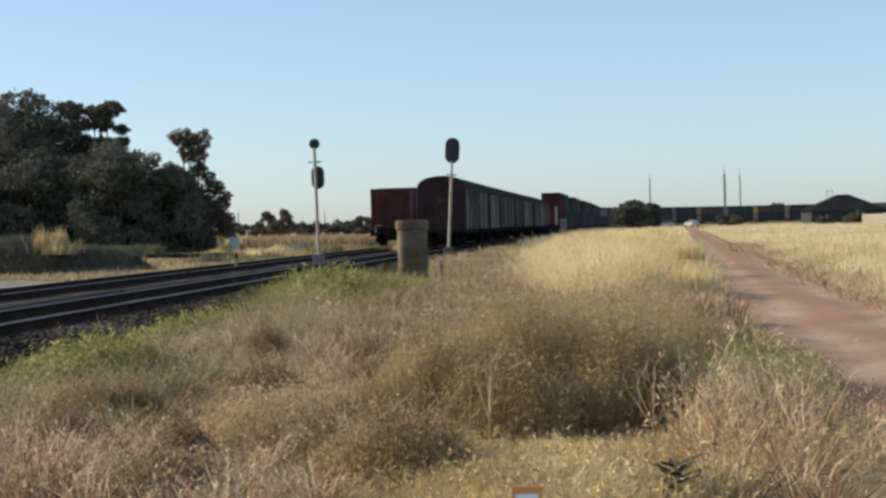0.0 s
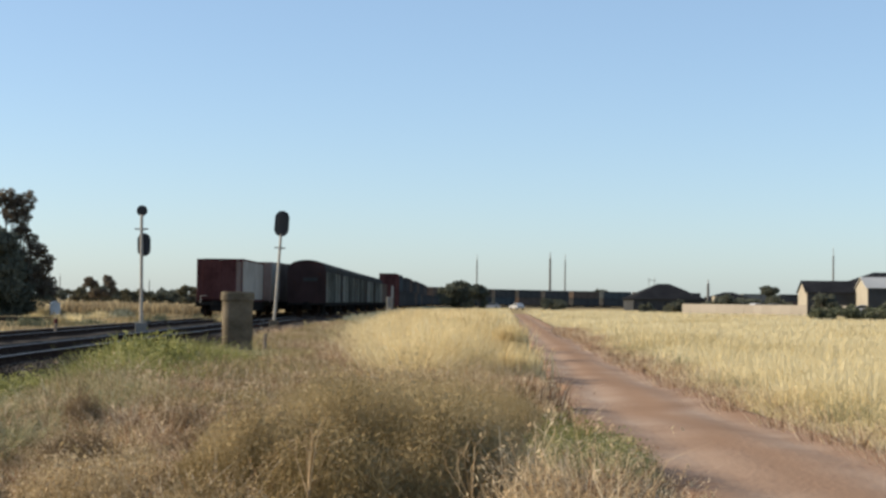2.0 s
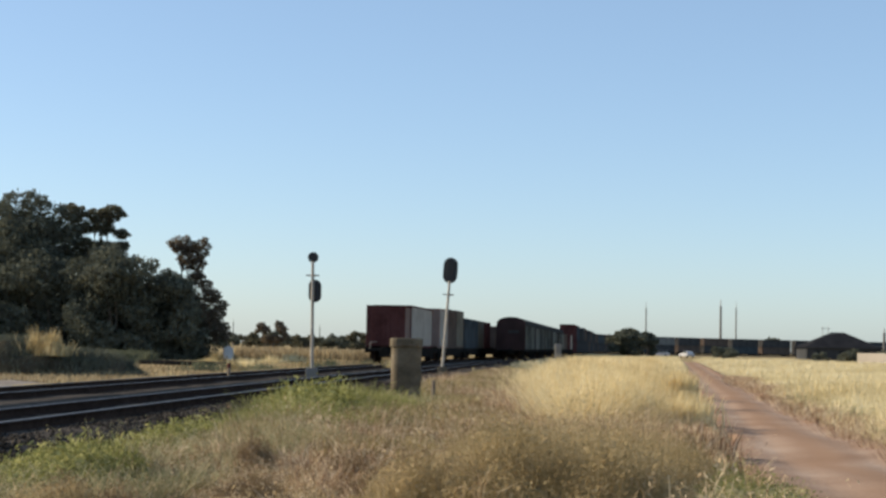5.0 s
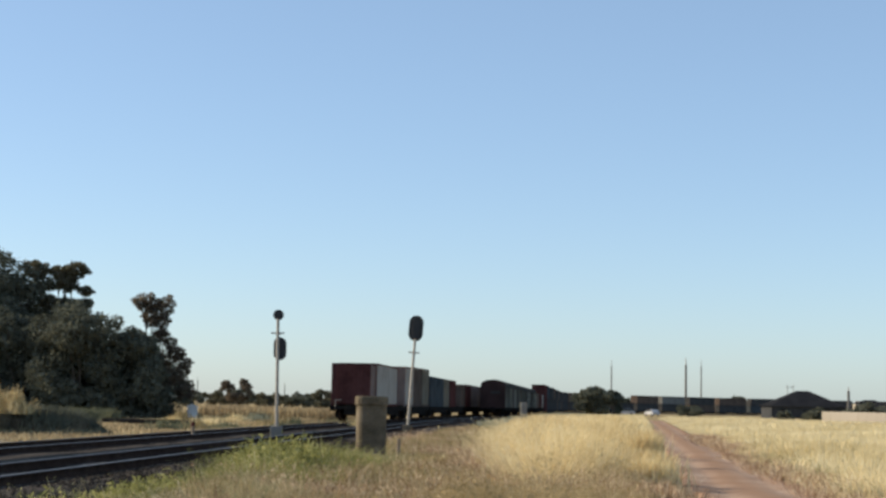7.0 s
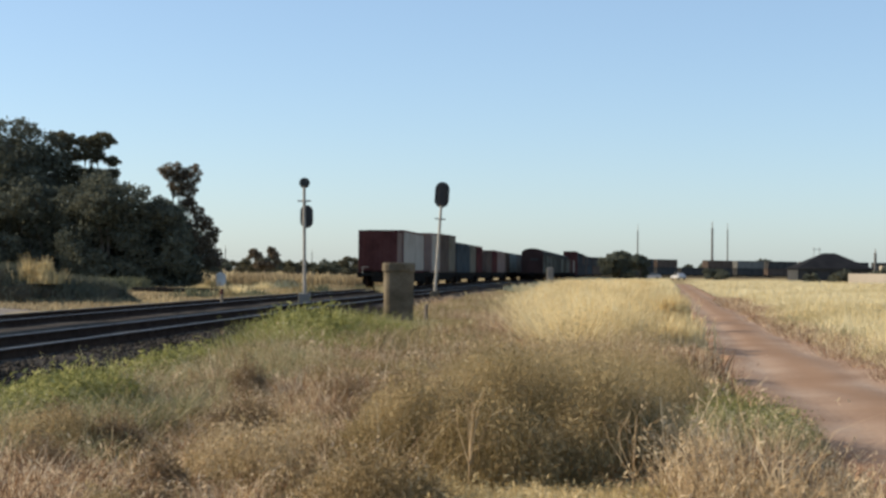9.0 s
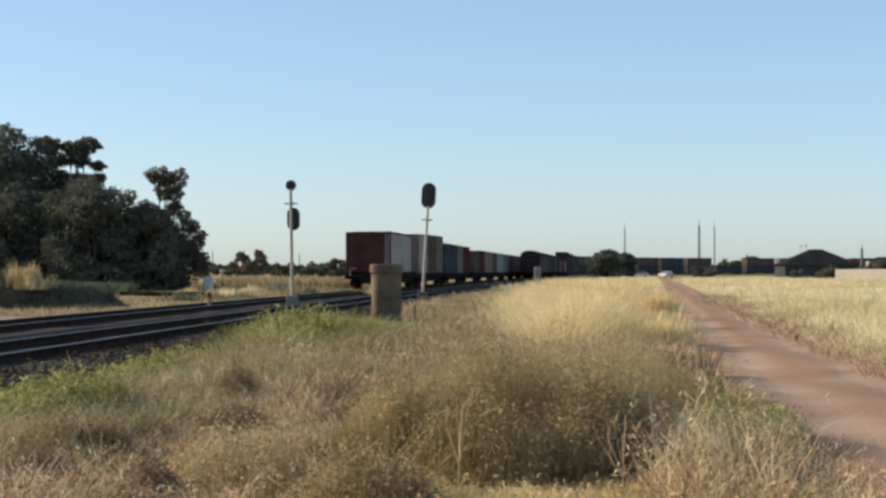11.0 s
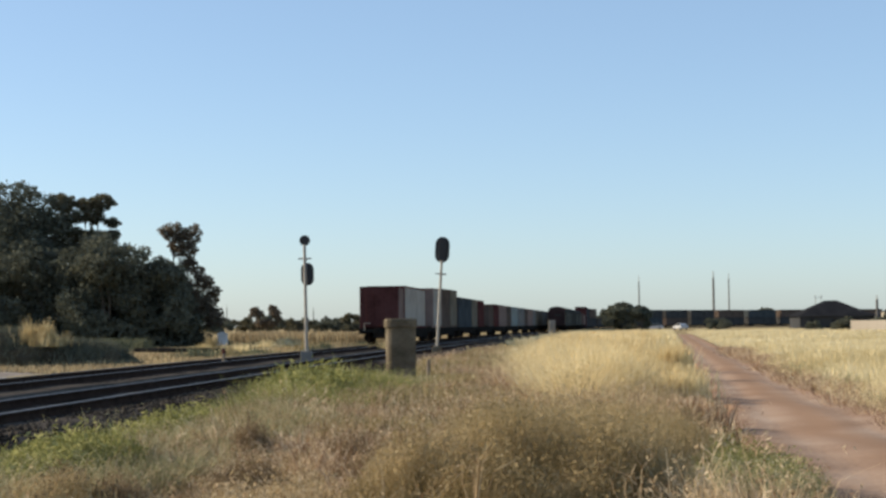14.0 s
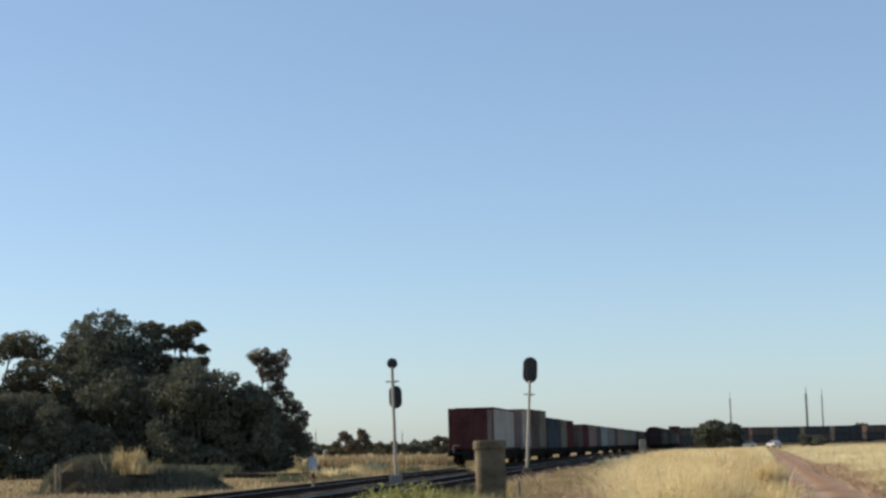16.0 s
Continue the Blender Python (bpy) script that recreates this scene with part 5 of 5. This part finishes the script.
def parked_car(m, label):
    root = thing("car", m, label, "car", "parked cars")
    bm = bmesh.new()
    prof = [(-2.15, 0.35), (-2.2, 0.75), (-2.05, 0.92), (-1.2, 1.0), (0.75, 1.0), (1.9, 0.9), (2.18, 0.7), (2.18, 0.35)]
    prism(bm, prof, -0.86, 0.86)
    part("body", bm, M_SILVER, root)
    bm = bmesh.new()
    prism(bm, [(-1.75, 1.0), (-1.3, 1.4), (0.05, 1.45), (0.95, 1.0)], -0.74, 0.74)
    cab = part("cabin", bm, M_SILVER, root)
    bm = bmesh.new()
    prism(bm, [(-1.6, 1.04), (-1.25, 1.34), (0.02, 1.38), (0.8, 1.04)], -0.76, 0.76)
    part("side_glass", bm, M_GLASS, cab)
    bm = bmesh.new()
    prism(bm, [(0.14, 1.4), (0.17, 1.42), (0.97, 1.03), (0.93, 1.01)], -0.66, 0.66)
    part("windscreen", bm, M_GLASS, cab)
    for x in (-1.35, 1.35):
        for sy in (-1, 1):
            bm = bmesh.new()
            rod(bm, (x, sy * 0.7, 0.32), (x, sy * 0.88, 0.32), 0.32, sides=16)
            w = part("wheel", bm, M_RUBBER, root)
            bm = bmesh.new()
            rod(bm, (x, sy * 0.87, 0.32), (x, sy * 0.895, 0.32), 0.19, sides=12)
            part("rim", bm, M_GALV, w)
    return root


car = parked_car(pose(at(343, 365), 365, 0.02, 0, 0, 108), "pale silver car on the dirt road beside the track")
copy_thing(car, pose(at(296, 372), 372, 0.02, 0, 0, 172))
copy_thing(car, pose(at(782, 262), 262, 0.5, 0, 0, 20))
copy_thing(car, pose(at(803, 262), 262, 0.5, 0, 0, 170))
copy_thing(car, pose(at(968, 203), 203, 0.4, 0, 0, 160))


# ---- small things beyond the tracks ----
def cabinet():
    root = thing("relay_cabinet", pose(at(-467, 140), 140, 0.08, 0, 0, 15) @ Matrix.Scale(1.12, 4), "small pale blue-white trackside relay cabinet", "cabinet")
    bm = bmesh.new()
    box(bm, -0.36, -0.3, 0.0, 0.36, 0.3, 0.82, 0.02)
    part("body", bm, M_WHITE, root)
    bm = bmesh.new()
    prism(bm, [(-0.42, 0.82), (0.42, 0.82), (0.0, 1.05)], -0.36, 0.36)
    part("roof", bm, M_WHITE, root)
    bm = bmesh.new()
    box(bm, -0.28, -0.32, 0.1, 0.28, -0.3, 0.75, 0.005)
    part("door", bm, M_WHITE, root)


cabinet()


def heap(name, x, y, rx, ry, h, material, label, seed):
    bm = bmesh.new()
    bmesh.ops.create_icosphere(bm, subdivisions=4, radius=1)
    for v in bm.verts:
        k = noise.noise(v.co * 1.7 + Vector((seed, 0, 0))) * 0.25 + noise.noise(v.co * 5 + Vector((seed, 0, 0))) * 0.08
        v.co = Vector((v.co.x * rx * (1 + k), v.co.y * ry * (1 + k), max(v.co.z, -0.15) * h * (1 + k)))
    ob = part(name, bm, material)
    ob.location = (x, y, 0)
    return tagged(ob, label, "earth mound")


heap("earth_mound", -21.0, 72, 2.5, 2.4, 1.5, M_HEAP, "dark earth mound overgrown with dry weeds", 3)
heap("earth_mound", -18.0, 72.6, 2.5, 2.2, 1.0, M_HEAP, "low dark earth mound in front of the grove", 5)


def mound_cover():
    """Dark scrub on the two mounds and golden grass on their crest."""
    n = 7000
    x, y = -19.4 + RNG.uniform(-4.2, 4.2, n), 71.6 + RNG.normal(size=n) * 1.0
    top = np.maximum(1.5 * np.sqrt(np.clip(1 - ((x + 21.0) / 2.5) ** 2 - ((y - 72) / 2.4) ** 2, 0, 1)), np.sqrt(np.clip(1 - ((x + 18.0) / 2.5) ** 2 - ((y - 72.6) / 2.2) ** 2, 0, 1)))
    v, f = blades(RNG, x, y, 0.15 + 0.35 * RNG.random(n), np.full(n, 0.045), 0.9, 0.3, base=top - 0.1)
    stuff("mound_scrub", (v, f, M_LEAF), "dark dry scrub on the earth mounds", "scrub")
    n = 1700
    r, a = np.abs(RNG.normal(size=n)) * 0.55, RNG.random(n) * 6.283
    dx, dy = r * np.cos(a), r * np.sin(a) * 0.7
    h = (0.45 + 0.75 * RNG.random(n) ** 1.6) * np.exp(-0.25 * r * r) * (1 - 0.3 * dx) * (1 + 0.25 * np.sin(dx * 9.0))
    v, f = blades(RNG, -19.2 + dx * 1.1, 71.2 + dy, h, np.full(n, 0.034), 0.5, 0.3, base=np.full(n, 0.85), away=(dx * 0.3 + 0.15, dy * 0.3), kink=0.05)
    stuff("grass_tuft", (v, f, M_PALE), "tall golden grass tuft on the earth mound", "grass tuft")


mound_cover()


def grass_bank():
    """Tall bleached grass far beyond the siding."""
    n = 9000
    d = RNG.uniform(158, 190, n)
    x = RNG.uniform(-455, -150, n) / 2926 * d
    h = (0.75 + 0.3 * patch_noise(x, d, 0.35, 2.0) + 0.4 * RNG.random(n)).clip(0.2, 1.5)
    stuff("bank_grass", (*blades(RNG, x, d, h, np.full(n, 0.11), 0.5, 0.25), M_BEIGE), "tall bleached grass beyond the siding", "grass")


grass_bank()

def tuft(x, y, n, r, h0, h1, material, label, w=0.02, base=0.0):
    q, a = np.abs(RNG.normal(size=n)), RNG.random(n) * 6.283
    dx, dy = q * r * np.cos(a), q * r * np.sin(a)
    h = (h0 + (h1 - h0) * RNG.random(n)) * np.exp(-0.25 * q * q)
    return stuff("grass_tuft", (*blades(RNG, x + dx, y + dy, h, np.full(n, w), 0.7, 0.25, base=np.full(n, base)), material), label, "grass tuft")


for k in range(26):
    x = rnd.uniform(-520, -180)
    d = rnd.uniform(85, 170)
    tuft(at(x, d), d, 260, rnd.uniform(0.5, 1.4), 0.25, rnd.uniform(0.5, 1.0), rnd.choice((M_FIELD, M_SHRUB, M_DULLGRASS)), "dry shrubby tuft beyond the railway", 0.05)
for k in range(10):
    d = rnd.uniform(110, 116)
    tuft(at(-688 + k * 9, d), d, 500, 0.55, 0.5, 1.1, M_SHRUB, "grey-green low shrub in front of the grove", 0.05)


def short_post(x, y, h, material, label, cap=None):
    root = thing("short_post", pose(x, y, 0.02), label, "post", "short posts")
    bm = bmesh.new()
    rod(bm, (0, 0, -0.1), (0, 0, h), 0.06, 0.055, 8)
    part("shaft", bm, material, root)
    if cap:
        bm = bmesh.new()
        rod(bm, (0, 0, h - 0.02), (0, 0, h + 0.16), 0.08, 0.07, 8)
        part("cap", bm, cap, root)


short_post(at(-465, 60), 60, 0.65, M_TIMBER, "short trackside marker post with a red top", PAINTS["red"])
short_post(-1.62, 46.5, 0.62, M_TIMBER, "grey-brown timber stake beside the concrete post")
short_post(at(-930, 70), 70, 1.35, M_TIMBER, "grey timber fence post")
short_post(at(-922, 70), 70, 1.2, M_TIMBER, "grey timber fence post")
stub = thing("concrete_marker", pose(at(117, 100), 100, 0.0), "pale concrete marker post in the straw grass", "marker post")
bm = bmesh.new()
box(bm, -0.2, -0.15, -0.1, 0.2, 0.15, 1.84, 0.05)
part("shaft", bm, M_PALECONC, stub)


def sleeper_stack(x, y, label, turn):
    root = thing("sleeper_stack", pose(x, y, 0.02, 0, 0, turn), label, "sleeper stack", "stacks of sleepers")
    for j in range(2):
        for i in range(4):
            bm = bmesh.new()
            box(bm, -1.2 + 0.05 * j, -0.5 + i * 0.26, j * 0.14, 1.2, -0.5 + i * 0.26 + 0.23, j * 0.14 + 0.13, 0.01)
            part("sleeper", bm, M_SLEEPER, root)


sleeper_stack(at(-594, 110), 110, "low stack of old timber sleepers on dry grass", 15)
sleeper_stack(at(-545, 107), 107, "low stack of old timber sleepers on dry grass", -4)
sleeper_stack(at(-482, 107.5), 107.5, "low stack of old timber sleepers on dry grass", 3)


def box_sign():
    root = thing("marker_board", pose(at(40, 8.3), 8.3, 0.06, -12, 0, 0), "small white board with an orange edge in the grass", "marker board")
    bm = bmesh.new()
    box(bm, -0.058, -0.01, 0.0, 0.058, 0.01, 0.183, 0.004)
    part("board", bm, M_WHITE, root)
    for x0, z0, x1, z1 in ((-0.08, 0.0, -0.06, 0.22), (0.06, 0.0, 0.08, 0.22), (-0.06, 0.185, 0.06, 0.22)):
        bm = bmesh.new()
        box(bm, x0, -0.014, z0, x1, 0.014, z1, 0.003)
        part("edge_strip", bm, M_ORANGE, root)


box_sign()


# ---- sleepers of the nearest stretch ----
def sleepers():
    b = bmesh.new()
    box(b, -1.25, -0.12, -0.13, 1.25, 0.12, 0.0, 0.012)
    me = mesh_of("sleeper", b, M_SLEEPER)
    for root, off, y0, y1 in ((main_line, 0.0, 12, 110), (siding, SIDING, 20, 115)):
        for i in range(int((y1 - y0) / 0.68)):
            x, y, hd = on_track(S_AT(y0) + i * 0.68, off)
            p = part("sleeper", me, None, root)
            p.location, p.rotation_euler = (x, y, RAIL - 0.155), (0, 0, radians(hd))


sleepers()


def ballast_stones():
    """Loose stones on the near shoulder of the main line, too many to count."""
    n = 9000
    s = S_AT(11) + (S_AT(60) - S_AT(11)) * RNG.random(n) ** 1.3
    off = 0.95 + 2.6 * RNG.random(n)
    p = np.array([on_track(a, b)[:2] for a, b in zip(s, off)])
    z = np.interp(off, [1.45, 3.3, 3.6], [0.25, 0.03, 0.0]) + 0.01
    c = np.column_stack([p, z])
    corners = np.array([(1, 0, 0), (0, 1, 0), (-1, 0, 0), (0, -1, 0), (0, 0, 1), (0, 0, -1)], float)
    r = (0.018 + 0.03 * RNG.random((n, 1, 1))) * (0.7 + 0.6 * RNG.random((n, 6, 1)))
    a = RNG.random(n) * 6.283
    ca, sa = np.cos(a)[:, None], np.sin(a)[:, None]
    v = np.repeat(corners[None], n, 0)
    v = np.stack([v[:, :, 0] * ca - v[:, :, 1] * sa, v[:, :, 0] * sa + v[:, :, 1] * ca, v[:, :, 2]], -1) * r + c[:, None]
    f = np.array([(0, 1, 4), (1, 2, 4), (2, 3, 4), (3, 0, 4), (1, 0, 5), (2, 1, 5), (3, 2, 5), (0, 3, 5)])
    F = (np.arange(n)[:, None, None] * 6 + f[None]).reshape(-1, 3)
    ob = new("ballast_stones", arrays_mesh("ballast_stones", v.reshape(-1, 3), F, M_SHADED_STONE))
    ob.parent = main_line
    tagged(ob, "loose ballast stones, coloured darker for the shaded shoulder", kind="stuff")


ballast_stones()


def motions():
    """The departing train rolls away along the main line at a steady speed."""
    for ob, ahead, dy, dz in MOVING:
        rows = []
        for k in range(17):
            rows.append((float(k), rolling(S_VAN + ahead + SPEED * k, 0) @ pose(0, dy, dz)))
        walk(ob, rows)


motions()
